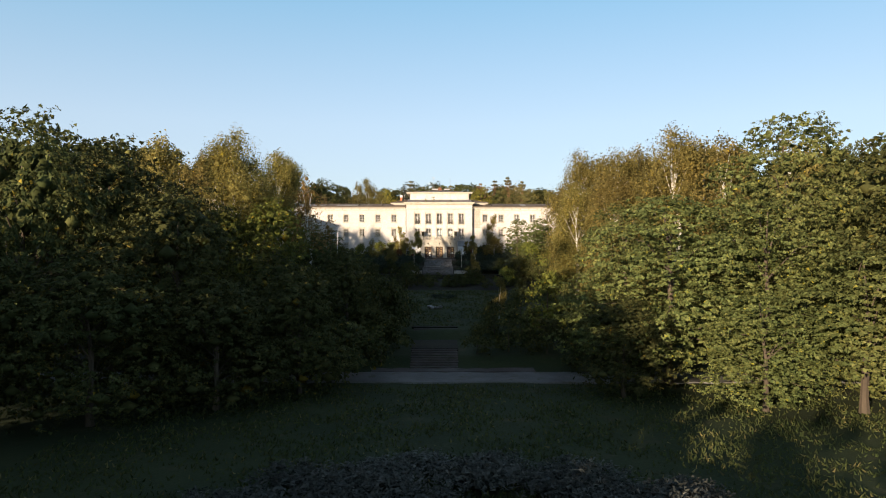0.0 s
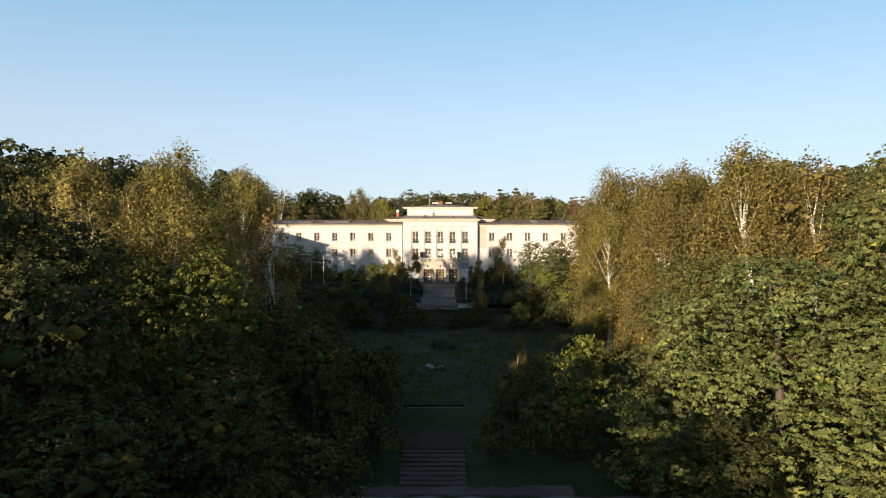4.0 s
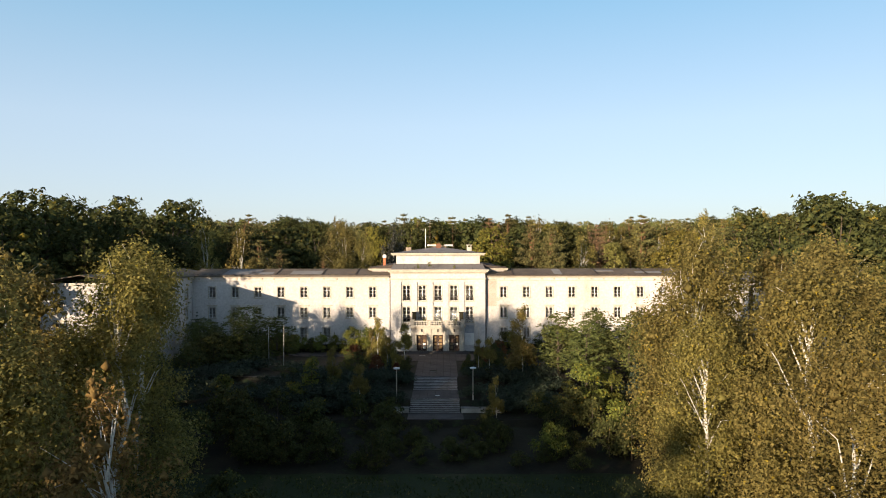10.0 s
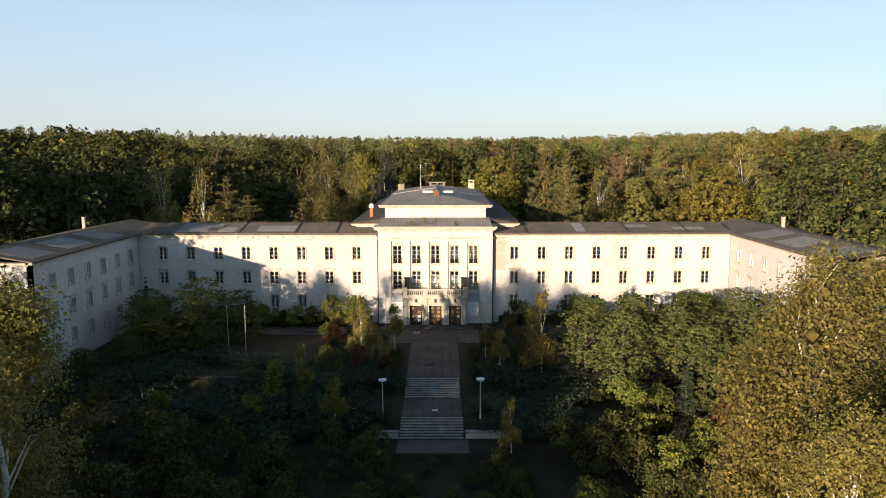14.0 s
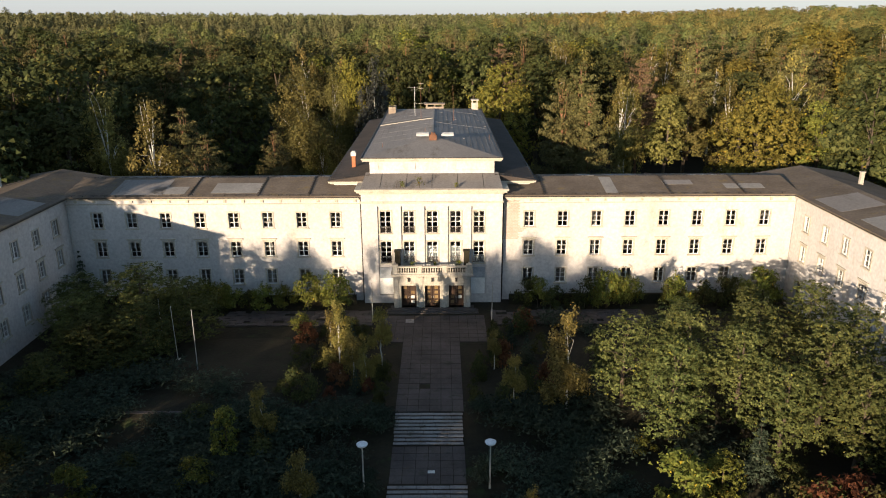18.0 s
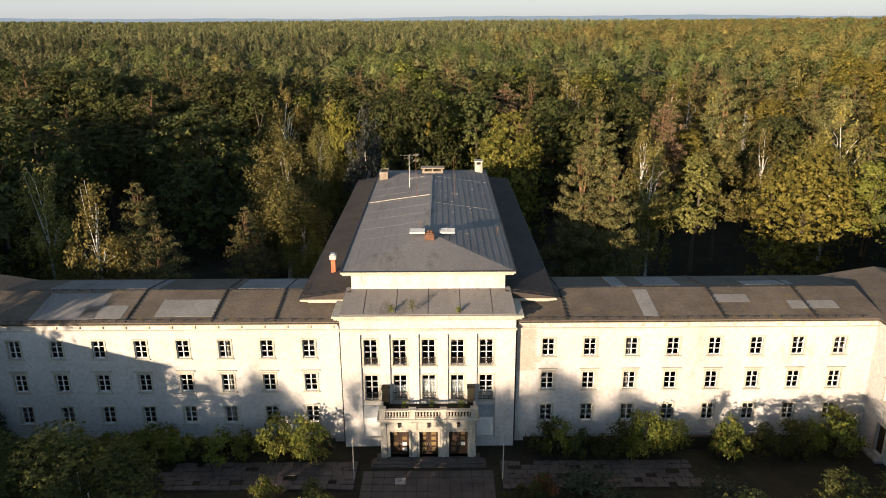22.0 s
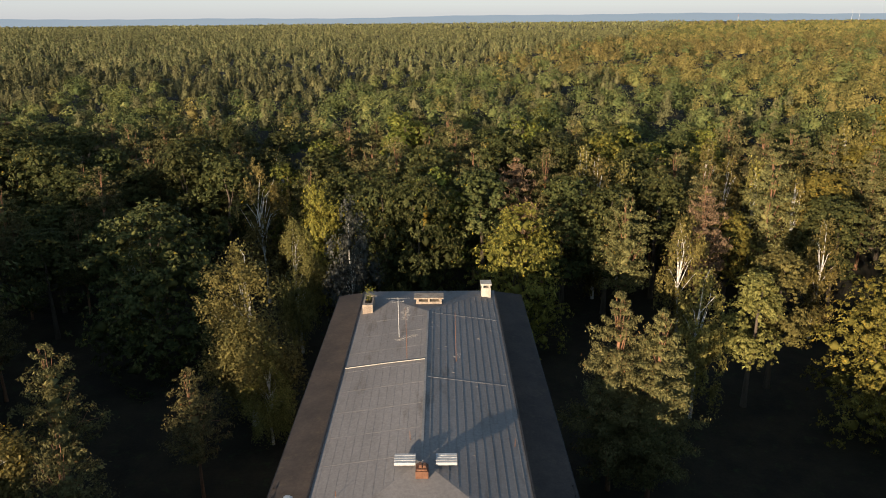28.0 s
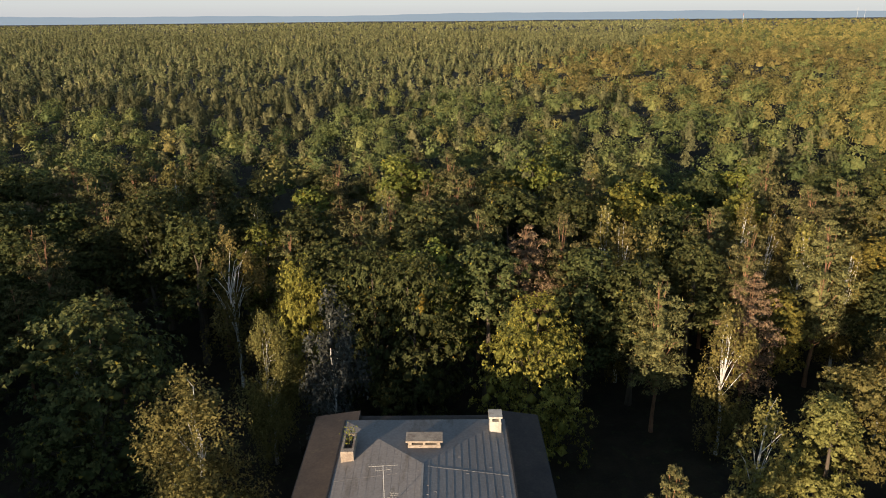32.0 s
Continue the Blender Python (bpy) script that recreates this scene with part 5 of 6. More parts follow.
for k in range(62):
    s = 1 if k % 2 else -1
    x, y = CX + s * rj.uniform(5.2, 19 if s < 0 else 15), rj.uniform(140.5, 152.5)
    plant(juniper[rj.randrange(2)], x, y, float(height(x, y)) + rj.uniform(1.1, 2.1), turn=rj.uniform(0, 360), group="junipers on the bank")
for k in range(34):
    s = 1 if k % 2 else -1
    x, y = CX + s * rj.uniform(5.5, 13.5), rj.uniform(153.5, 170)
    plant((bush_dark + bush_dark + [bush_red])[rj.randrange(5)], x, y, rj.uniform(1.2, 3.2), wide=0.75, turn=rj.uniform(0, 360), group="shrubs beside the path")
for k in range(44):
    s = 1 if k % 2 else -1
    y = rj.uniform(141.5, 168)
    d = rj.uniform(3.7, 5.2) + (2.6 if y > 163 else 0)
    x = CX + s * d
    low = y < 152.5
    plant(juniper[rj.randrange(2)] if low else rj.choice(bush_dark), x, y, float(height(x, y)) + rj.uniform(0.7, 1.5 if low else 2.2), wide=0.55 if low else 0.6, turn=rj.uniform(0, 360), group="plants at the path's edge")
for k in range(46):
    x = CX + (1 if k % 2 else -1) * rj.uniform(9.8, 39)
    light = x < -8 and x > -16 or rj.random() < 0.45
    tall = rj.uniform(1.6, 4.4) if x > 0 or x > -16 else rj.uniform(1.4, 2.9)
    plant(bush_light if light else rj.choice(bush_dark), x, rj.uniform(174.6, 175.9), tall + (0.9 if light else 0), wide=rj.uniform(0.5, 0.85), turn=rj.uniform(0, 360), group="shrubs along the facade")
plant(spruce, X_LEFT + 1.2, Y_WING - 1.2, 6.9, wide=0.7, group="shrubs along the facade")
for k in range(56):
    x, y = rj.uniform(-36, 30), rj.uniform(125.5, 140)
    if abs(x - CX) < 4.5:
        continue
    z = float(height(x, y))
    tall = rj.uniform(1.6, 3.0) + min(abs(x - CX) * 0.12, 2.2)
    plant(rj.choice(bush_dark + bush_dark + [bush_red, bush_light] if x > 8 else bush_dark), x, y, z + tall, wide=0.85, turn=rj.uniform(0, 360), group="shrubs on the bank")
for k in range(34):
    x, y = rj.uniform(-17, 15), rj.uniform(125, 137)
    if not (abs(x - CX) < 4 and y > 133.5):
        plant(rj.choice(bush_dark), x, y, float(height(x, y)) + rj.uniform(1.3, 2.3), wide=1.05, turn=rj.uniform(0, 360), group="shrubs on the bank")
for x, y in ((-3.2, 133), (0.6, 131), (2.5, 134), (-1.0, 136), (-4.5, 129), (3.5, 129)):
    plant(bush_dark[0], x, y, float(height(x, y)) + 1.5, wide=0.9, group="shrubs on the bank")

for k in range(70):
    x, y = rj.uniform(-40, 38), rj.uniform(142, 170)
    if abs(x - CX) < 13 or -26 < x < -13 and 157 < y < 168:
        continue
    plant(rj.choice(bush_dark + [bush_light] + juniper), x, y, float(height(x, y)) + rj.uniform(0.8, 2.4), wide=1.1, turn=rj.uniform(0, 360), group="undergrowth on the terraces")

for k in range(90):
    x, y = rj.uniform(-42, -12), rj.uniform(137.5, 157)
    if y > 152 and x > -27:
        y -= 9
    tall = rj.uniform(0.9, 1.7)
    plant(juniper[rj.randrange(2)], x, y, float(height(x, y)) + tall, wide=1.3, turn=rj.uniform(0, 360), group="junipers on the bank")

# ---- planting: woods behind the house ----
WOODS = "trees behind the house"
plant(birch_green, -23.6, 224, 25.6, wide=1.4, group=WOODS)
plant(birch_green, -20.3, 219.5, 14.5, wide=1.2, turn=200, group=WOODS)
plant(birch_green, -21.2, 244.7, 23.0, wide=0.95, turn=80, group=WOODS)
plant(pine_big, 18.9, 209.9, 23.8, wide=0.95, turn=30, group=WOODS)
plant(pine_big, 22.9, 208.6, 22.4, wide=0.95, turn=170, group=WOODS)
plant(oak_big[0], -41.2, 240.4, 26.4, wide=1.0, group=WOODS)
plant(oak_big[1], -3.2, 254.2, 27.0, wide=0.72, group=WOODS)
plant(oak_big[0], -9.0, 259.0, 26.5, wide=0.66, group=WOODS)
plant(birch_blue, -13.1, 244.6, 25.2, wide=0.85, group=WOODS)
plant(yellow_big, 12.2, 244.3, 24.2, wide=0.8, group=WOODS)
plant(yellow_big, 54.5, 220.4, 22.6, wide=0.95, turn=160, group=WOODS)
plant(yellow_big, -19.4, 258.5, 25.0, wide=0.5, turn=60, group=WOODS)
REAR = [(birch_mid[1], -40.1, 197.6, 22.7, 4), (pine_mid[0], -39.0, 207.4, 19.3, 4), (pine_mid[1], -32.1, 195.5, 17.3, 4), (pine_mid[2], -25.7, 209.3, 15.4, 4), (birch_mid[1], -49.2, 203.3, 23.2, 4), (birch_pale, -31.0, 265, 23.9, 5),
        (pine_mid[0], 30.2, 251.5, 21.2, 5), (pine_dry, 42.0, 250.7, 22.0, 4), (pine_mid[1], 57.5, 263.4, 24.6, 5), (oak_tall, 46.2, 232.5, 20.3, 4), (oak_tall, 41.0, 227.5, 19.6, 4), (birch_mid[0], 37.4, 246.0, 20.3, 4), (birch_mid[1], 32.9, 224.7, 20.9, 4),
        (pine_dry, 13.7, 265.0, 23.9, 3), (pine_mid[2], 19.2, 267.0, 24.9, 4), (yellow_mid[1], -7.6, 308.5, 28.0, 6), (yellow_mid[1], 27.2, 332.7, 25.7, 5), (pine_mid[0], 6.7, 273.2, 23.6, 4), (birch_pale, 64.1, 231.8, 26.0, 5), (pine_mid[1], 63.1, 280.7, 24.5, 5),
        (pine_mid[2], 77.2, 281.6, 23.8, 5), (pine_mid[0], 47.5, 267.0, 22.5, 4), (pine_mid[2], -56.1, 323.8, 23.2, 4), (pine_dry, -105.0, 318.4, 24.0, 4), (oak_mid[1], 24.0, 282.0, 24.0, 5), (oak_mid[2], -2.0, 281.0, 24.0, 5), (oak_mid[0], -22.0, 279.0, 23.5, 5), (oak_mid[1], 37.0, 278.0, 23.5, 5)]
for pr, x, y, top, r in REAR:
    plant(pr, x, y, top + float(np.interp(y, [195, 225, 255, 280], [0.3, 0.9, 3.0, 4.0])), group=WOODS)
TAKEN = [(-23.6, 224, 7), (-20.3, 219.5, 4), (-21.2, 244.7, 5), (20.6, 209, 9), (-41.2, 240.4, 7), (-3.2, 254.2, 7), (-9, 259, 6), (-13.1, 244.6, 5), (12.2, 244.3, 7), (54.5, 220.4, 8), (-19.4, 258.5, 5), (28, 200, 8), (30, 213, 7), (-32, 215, 8), (-30, 235, 5), (42, 212, 8), (36, 205, 8)] + [(x, y, r + 1) for _, x, y, _, r in REAR]


def woods(count, box_, seed, mixture, lo, hi, gap, allow=None):
    """Scatters trees over a stretch of woods, none nearer to another than gap."""
    r = random.Random(seed)
    tries = 0
    while count and tries < 20000:
        tries += 1
        x, y = r.uniform(box_[0], box_[1]), r.uniform(box_[2], box_[3])
        if allow and not allow(x, y) or -58 < x < 57 and 140 < y < 193 or abs(x - CX) < 16 and y < 238 or any((x - a) ** 2 + (y - b) ** 2 < max(gap, c) ** 2 for a, b, c in TAKEN):
            continue
        TAKEN.append((x, y, gap * 0.8))
        side = "left" if x < -40 else "right" if x > 40 else "mid"
        pick, top, turn = r.choice(mixture[side]), float(height(x, y)) + r.uniform(lo, hi), r.uniform(0, 360)
        if mixture is MIX:
            plant(pick, x, y, top, turn=turn, group=WOODS)
        else:
            z = float(height(x, y))
            SIDE_TREES[pick.name].append(np.array(pose(x, y, z, 0, 0, turn) @ Matrix.Scale((top - z) / pick["tall"], 4)))
        count -= 1


MIX = dict(left=oak_mid + pine_mid + birch_mid[:1], mid=oak_mid + yellow_mid + birch_mid + pine_mid, right=pine_mid + yellow_mid + oak_mid + birch_mid)
woods(95, (-125, 140, 193, 262), 5, MIX, 17, 23, 5.0, lambda x, y: x < -54 or x > 68 or abs(x) > 45 and y > 245)
woods(165, (-135, 150, 258, 318), 16, MIX, 23, 29, 5.0)
SIDES, SHADE_BACK = dict(left=side_mid, mid=side_mid, right=side_mid), dict(left=shade_back, mid=shade_back, right=shade_back)
SIDE_TREES = {side_mid[0].name: [], shade_back[0].name: []}


def off_line(x, y, px, py, gap):
    """Whether a tree stands clear of the sun's way to a place."""
    return abs(0.53 * (y - py) - 0.848 * (x - px)) > gap


# Unseen trees below the garden's lower end, added to shade the lawn.
woods(42, (-120, -30, -90, 30), 9, SHADE_BACK, 23, 29, 8.0, lambda x, y: x < -36 + 0.62 * min(y, 0) and off_line(x, y, -17.7, 74, 7))
woods(16, (-60, -14, -45, 14), 11, SHADE_BACK, 18, 21, 6.0, lambda x, y: -36 + 0.62 * y < x < min(-22 + 0.62 * y, -0.68 * max(y, 0) - 15))
woods(20, (-50, -12, -45, 4), 12, SHADE_BACK, 10.5, 12.5, 5.5, lambda x, y: -21 + 0.62 * y < x < min(-10 + 0.62 * y, -0.68 * max(y, 0) - 13))
woods(34, (-45, 14, -60, -8), 15, SHADE_BACK, 11.5, 13.5, 4.6, lambda x, y: -12 + 0.62 * y < x < 16 + 0.62 * y)
woods(34, (-30, 70, -110, -22), 10, SHADE_BACK, 14, 18, 8.0, lambda x, y: y < -22)
woods(50, (-140, -64, 20, 138), 6, SIDES, 17, 22, 7.5, lambda x, y: off_line(x, y, -2, 176, 7))
woods(52, (-120, -58, 138, 215), 13, SIDES, 24, 30, 6.5, lambda x, y: x < -88 or off_line(x, y, -23.6, 224, 8))
# Extra trees added to shade the woods behind the left wing.
woods(50, (-135, -60, 150, 232), 17, SIDES, 26, 31, 6.0, lambda x, y: off_line(x, y, -23.6, 224, 8) and off_line(x, y, -41.2, 240.4, 4))
woods(35, (50, 125, 40, 138), 8, SIDES, 17, 24, 8.0)
woods(40, (57, 125, 138, 215), 14, SIDES, 23, 29, 6.5)
for proto_ in side_mid + shade_back:              # the side woods and the unseen shade trees, too many to count
    for ob in proto_.children:
        me = ob.data
        me.calc_loop_triangles()
        v, f = np.empty(len(me.vertices) * 3, np.float32), np.empty(len(me.loop_triangles) * 3, np.int32)
        me.vertices.foreach_get("co", v)
        me.loop_triangles.foreach_get("vertices", f)
        v = np.c_[v.reshape(-1, 3), np.ones(len(me.vertices))]
        name = "side_woods_" + ("leaves" if ob.name.startswith("crown") else "trunks")
        many = SIDE_TREES[proto_.name]
        all_v = np.concatenate([(v @ m.T)[:, :3] for m in many])
        all_f = np.concatenate([f.reshape(-1, 3) + k * len(v) for k in range(len(many))])
        tagged(new(name, raw_mesh(name, all_v, all_f, me.materials[0])), "dark green broadleaf woods beside the garden, with unseen shade trees below it", "woods", kind="stuff")
for t in PROTOS:
    for o in t.children_recursive:
        bpy.data.objects.remove(o)
    bpy.data.objects.remove(t)


def grass(name, count, x0, x1, y0, y1, size, seed):
    """Loose tufts of grass blades over a stretch of the lawn."""
    global rng
    rng = np.random.default_rng(seed)
    x, y = rng.uniform(x0, x1, count), rng.uniform(y0, y1, count)
    keep = np.sin(x * 0.7 + 2 * np.sin(y * 0.31)) * np.sin(y * 0.53 + x * 0.2) + rng.normal(0, 0.5, count) > -0.3
    c = np.stack([x, y, height(x, y) + size * 0.5], -1)[keep]
    tagged(new(name, leaves(name, c, np.tile([0.0, -0.8, 0.6], (len(c), 1)), size, BLADES, 0.35, 0.6, -0.7)), "rough tufts of unmown grass on the lawn", "grass", kind="stuff")


grass("lawn_grass", 46000, -24, 34, 18, 64, 0.17, 5)
grass("upper_lawn_grass", 22000, -18, 18, 88, 124, 0.17, 6)


def far_woods(name, label, mat, places, sprays, leaf, seed, tall=22.0, crown=3.0, peak=0.5):
    """A stretch of woods as one object: for each tree a small core and the sprays of leaves of its crown."""
    global rng
    rng = np.random.default_rng(seed)
    n = len(places)
    top = height(places[:, 0], places[:, 1]) + tall * rng.uniform(0.76, 1.08, n)
    wide = crown * rng.uniform(0.7, 1.35, n)
    deep = wide * (rng.uniform(1.7, 2.8, n) if peak > 0.2 else rng.uniform(1.0, 1.4, n))
    inner = 0.6 if peak > 0.2 else 0.45
    around, up = (6, 4) if sprays > 60 else (4, 3)
    f = np.linspace(0, 1, up)
    prof = np.sqrt(np.clip(1 - (f * 0.97) ** 2, 0, 1)) * (1 - peak) + (1 - f) * peak + 0.04
    a = 2 * math.pi * np.arange(around) / around
    ring = inner * wide[:, None, None] * prof[None, :, None] * rng.uniform(0.6, 1.25, (n, up, around))
    turn = rng.uniform(0, 6.28, (n, 1, 1))
    vz = (top - deep)[:, None, None] + inner * deep[:, None, None] * (f[None, :, None] + rng.uniform(-0.1, 0.1, (n, up, around)))
    v = np.stack([places[:, 0, None, None] + ring * np.cos(a + turn), places[:, 1, None, None] + ring * np.sin(a + turn), vz], -1).reshape(-1, 3)
    i, k = np.meshgrid(np.arange(up - 1), np.arange(around), indexing="ij")
    one = np.stack([i * around + k, i * around + (k + 1) % around, (i + 1) * around + (k + 1) % around, (i + 1) * around + k], -1).reshape(-1, 4)
    tagged(new(name, raw_mesh(name, v, (np.arange(n)[:, None, None] * up * around + one[None]).reshape(-1, 4), mat)), label, "woods", kind="stuff")
    if sprays:
        g = rng.uniform(0, 1, (n, sprays)) ** 0.8
        b = rng.uniform(0, 2 * math.pi, (n, sprays))
        lump = 1 + 0.28 * np.sin(3 * b + 7 * g + turn[:, :, 0]) + 0.2 * np.sin(5 * b - 11 * g + 3 * turn[:, :, 0])
        r = wide[:, None] * np.interp(g, f, prof) * rng.uniform(0.7, 1.05, (n, sprays)) * lump
        c = np.stack([places[:, 0, None] + r * np.cos(b), places[:, 1, None] + r * np.sin(b), (top - deep)[:, None] + deep[:, None] * g], -1).reshape(-1, 3)
        o = unit(np.stack([np.cos(b), np.sin(b), g * 1.5], -1).reshape(-1, 3))
        tagged(new(name + "_leaves", leaves(name + "_leaves", c, o, leaf, mat, 0.6, 0.3)), "loose outer " + label, "leaves", kind="stuff")


def spots(near, far, spacing, seed):
    """Uneven places for trees over the widening view, further apart with distance."""
    r = np.random.default_rng(seed)
    rows, y = [], near
    while y < far:
        step = spacing * (1 + 0.5 * (y - near) / near)
        x = np.arange(-(y * 0.70 + 40), y * 0.70 + 40, step)
        rows.append(np.stack([x + r.uniform(-0.48, 0.48, len(x)) * step, y + r.uniform(-0.48, 0.48, len(x)) * step], -1))
        y += step * 0.9
    return np.concatenate(rows)


def zone(x, y, seed):
    """Which kind of tree grows where: 0 pines, 1 green broadleaf near the house, 2 turning broadleaf towards the hill."""
    r = np.random.default_rng(seed)
    wave = 9 * np.sin(x / 23 + 1.3) + 9 * np.sin(y / 31 + x / 47)
    edge = np.interp(y, [300, 350, 507, 705, 1900], [120, 97, 22, 130, 580])
    kind = np.where((y < 405 + 2 * wave) & (x > -125 + wave), 1, 0)
    kind = np.where(x > edge + wave, 2, kind)
    odd = r.random(len(x))
    kind = np.where((kind == 1) & (odd < 0.26), 0, kind)
    kind = np.where((kind == 1) & (odd > 0.93), 2, kind)
    return np.where((kind == 2) & (odd < 0.33), 1, kind)


for k, (near, far, spacing, sprays, leaf) in enumerate(((312, 440, 5.0, 150, 0.36), (440, 700, 6.2, 64, 0.5), (700, 1250, 7.6, 26, 0.85), (1250, 2600, 17, 5, 1.9))):
    p = spots(near, far, spacing, 40 + k)
    some = np.random.default_rng(80 + k).random(len(p)) < 0.55
    kind_ = zone(p[:, 0], p[:, 1], 60 + k)
    far_woods("pine_woods", "dense scots pine woods reaching to the horizon", PINE_FAR_PALE, p[kind_ == 0], sprays, leaf, 100 + k, 24 if k == 0 else 21.5, 2.0, 0.45)
    far_woods("broadleaf_woods", "dark green broadleaf woods among the pines", OAK_FAR_LIT, p[(kind_ == 1) & some], int(sprays * 1.9), leaf, 200 + k, 24 if k == 0 else 21, 3.9, 0.1)
    far_woods("yellowing_woods", "broadleaf woods turning yellow on the hill", YELLOW_FAR_PALE, p[(kind_ == 2) & some], int(sprays * 1.9), leaf, 300 + k, 23.5 if k == 0 else 21, 4.0, 0.1)


def build_hills():
    """Hills on the horizon, far beyond the woods, their blue haze painted as a glow."""
    m, t, p = shader("painted_haze_glow")
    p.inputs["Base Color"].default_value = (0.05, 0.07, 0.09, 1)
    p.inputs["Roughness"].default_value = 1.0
    # The faint blue emission stands in for haze before the hills.
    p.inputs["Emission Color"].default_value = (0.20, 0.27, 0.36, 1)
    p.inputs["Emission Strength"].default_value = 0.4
    x = np.linspace(-3600, 3600, 181)
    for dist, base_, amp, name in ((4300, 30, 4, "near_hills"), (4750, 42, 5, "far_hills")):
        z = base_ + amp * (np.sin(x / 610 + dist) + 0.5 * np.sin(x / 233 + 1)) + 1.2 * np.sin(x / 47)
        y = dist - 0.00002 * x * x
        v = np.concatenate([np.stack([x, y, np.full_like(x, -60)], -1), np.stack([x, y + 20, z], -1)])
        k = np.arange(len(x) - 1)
        tagged(new(name, raw_mesh(name, v, np.stack([k, k + 1, k + 1 + len(x), k + len(x)], -1), m)), "low wooded hills with evening haze as a blue glow", "hills", kind="structure")


build_hills()


# ---- garden: road, steps, walls, paving ----
def strip(name, label, category, x0, x1, y0, y1, mat, lift=0.03, step=1.2, ragged=0.25, seed=1):
    """A thin sheet laid on the ground, with uneven edges."""
    r = random.Random(seed)
    n = max(2, int((x1 - x0) / step))
    bm = bmesh.new()
    rows_ = []
    for k in range(n + 1):
        x = x0 + (x1 - x0) * k / n
        a, b = y0 + r.uniform(-ragged, ragged), y1 + r.uniform(-ragged, ragged)
        rows_.append([bm.verts.new((x, y, float(height(x, y)) + lift + d)) for d in (0, -0.3) for y in (a, a + (b - a) * 0.33, a + (b - a) * 0.66, b)])
    for p, q in zip(rows_, rows_[1:]):
        for i, j in ((0, 1), (1, 2), (2, 3), (3, 7), (7, 6), (6, 5), (5, 4), (4, 0)):
            bm.faces.new((p[i], p[j], q[j], q[i]))
    me = mesh_of(name, bm, mat)
    return tagged(new(name, me), label, category, kind="structure")


strip("road", "pale gravel road crossing below the garden steps", "road", -60, 62, 64.6, 69.6, GRAVEL, 0.15, 1.5, 0.3, 2)
strip("gravel_verge", "gravel and weeds between road and steps", "path", -7, 9, 70.0, 71.6, PAVING, 0.14, 0.9, 0.25, 3)
strip("facade_walk", "broken stone walk along the facade", "pavement", CX - 24, CX - 6.4, 170.2, 174.4, LITTER, 0.03, 1.5, 0.2, 4)
strip("facade_walk", "broken stone walk along the facade", "pavement", CX + 6.6, CX + 24, 170.2, 174.4, LITTER, 0.03, 1.5, 0.2, 5)
strip("dry_lawn", "dry brown grass on the upper terrace", "lawn", CX - 25, CX - 12, 157.5, 167, DRY, 0.05, 1.5, 0.4, 6)


def flight(x0, x1, ytop, ztop, ybot, zbot, n, label, mat=None):
    """A flight of separate stone steps that falls towards the road."""
    root = thing("garden_steps", ((x0 + x1) / 2, ybot, zbot), label, "steps", "garden steps")
    M = root.matrix_world.inverted()
    r = random.Random(int(ytop))
    for k in range(n):
        y1 = ybot + (ytop - ybot) * (k + 1) / n
        y0 = ybot + (ytop - ybot) * k / n
        z = zbot + (ztop - zbot) * (k + 1) / n
        # Darker paving on the body paints in shade below the pale treads.
        bm = boxes((x0, x1, y0 + 0.05, y1 + 0.25, z - (ztop - zbot) / n - 0.12, z - 0.075))
        bm.transform(M)
        step = part("step", bm, PAVING, root)
        cuts = [x0 - r.uniform(0, 0.1)] + [x0 + (x1 - x0) * (j + r.uniform(-0.2, 0.2)) / 5 for j in range(1, 5)] + [x1 + r.uniform(0, 0.1)]
        for a, b in zip(cuts, cuts[1:]):
            bm = boxes((a + 0.012, b - 0.012, y0 - r.uniform(0.0, 0.03), y0 + (y1 - y0) * 0.86, z - 0.073, z))
            bmesh.ops.bevel(bm, geom=bm.edges[:], offset=0.012, segments=1, affect="EDGES")
            bm.transform(M @ pose(0, 0, r.uniform(-0.012, 0.012)))
            part("tread_slab", bm, mat or STEP, step)
    return root


flight(CX - 2.95, CX + 2.75, 152.0, 0.02, 148.9, -1.23, 9, "broad flight of worn pale stone steps with weeds at its ends")
flight(CX - 3.1, CX + 2.9, 143.6, -1.23, 140.9, -2.48, 8, "broad flight of worn pale stone steps with weeds at its ends")
flight(CX - 2.6, CX + 2.6, 87.0, -7.35, 84.9, -8.3, 6, "dark flight of stone steps below the lawn", PAVING)
flight(CX - 2.4, CX + 2.4, 76.6, -8.4, 72.0, -9.75, 8, "dark flight of stone steps below the lawn", PAVING)
tagged(new("landing", mesh_of("landing", boxes((CX - 2.5, CX + 2.5, 76.4, 85.0, -8.7, -8.34)), LITTER)), "worn paved landing between two flights of steps", "landing", kind="structure")
tagged(new("landing", mesh_of("landing", boxes((CX - 3.3, CX + 3.3, 137.9, 140.95, -3.0, -2.48)), PAVING)), "worn paved landing at the foot of the steps", "landing", kind="structure")
tagged(new("step_head", mesh_of("step_head", boxes((CX - 2.9, CX + 2.7, 87.2, 88.6, -7.6, -7.2)), LITTER)), "bare earth and slabs at the head of the steps", "landing", kind="structure")

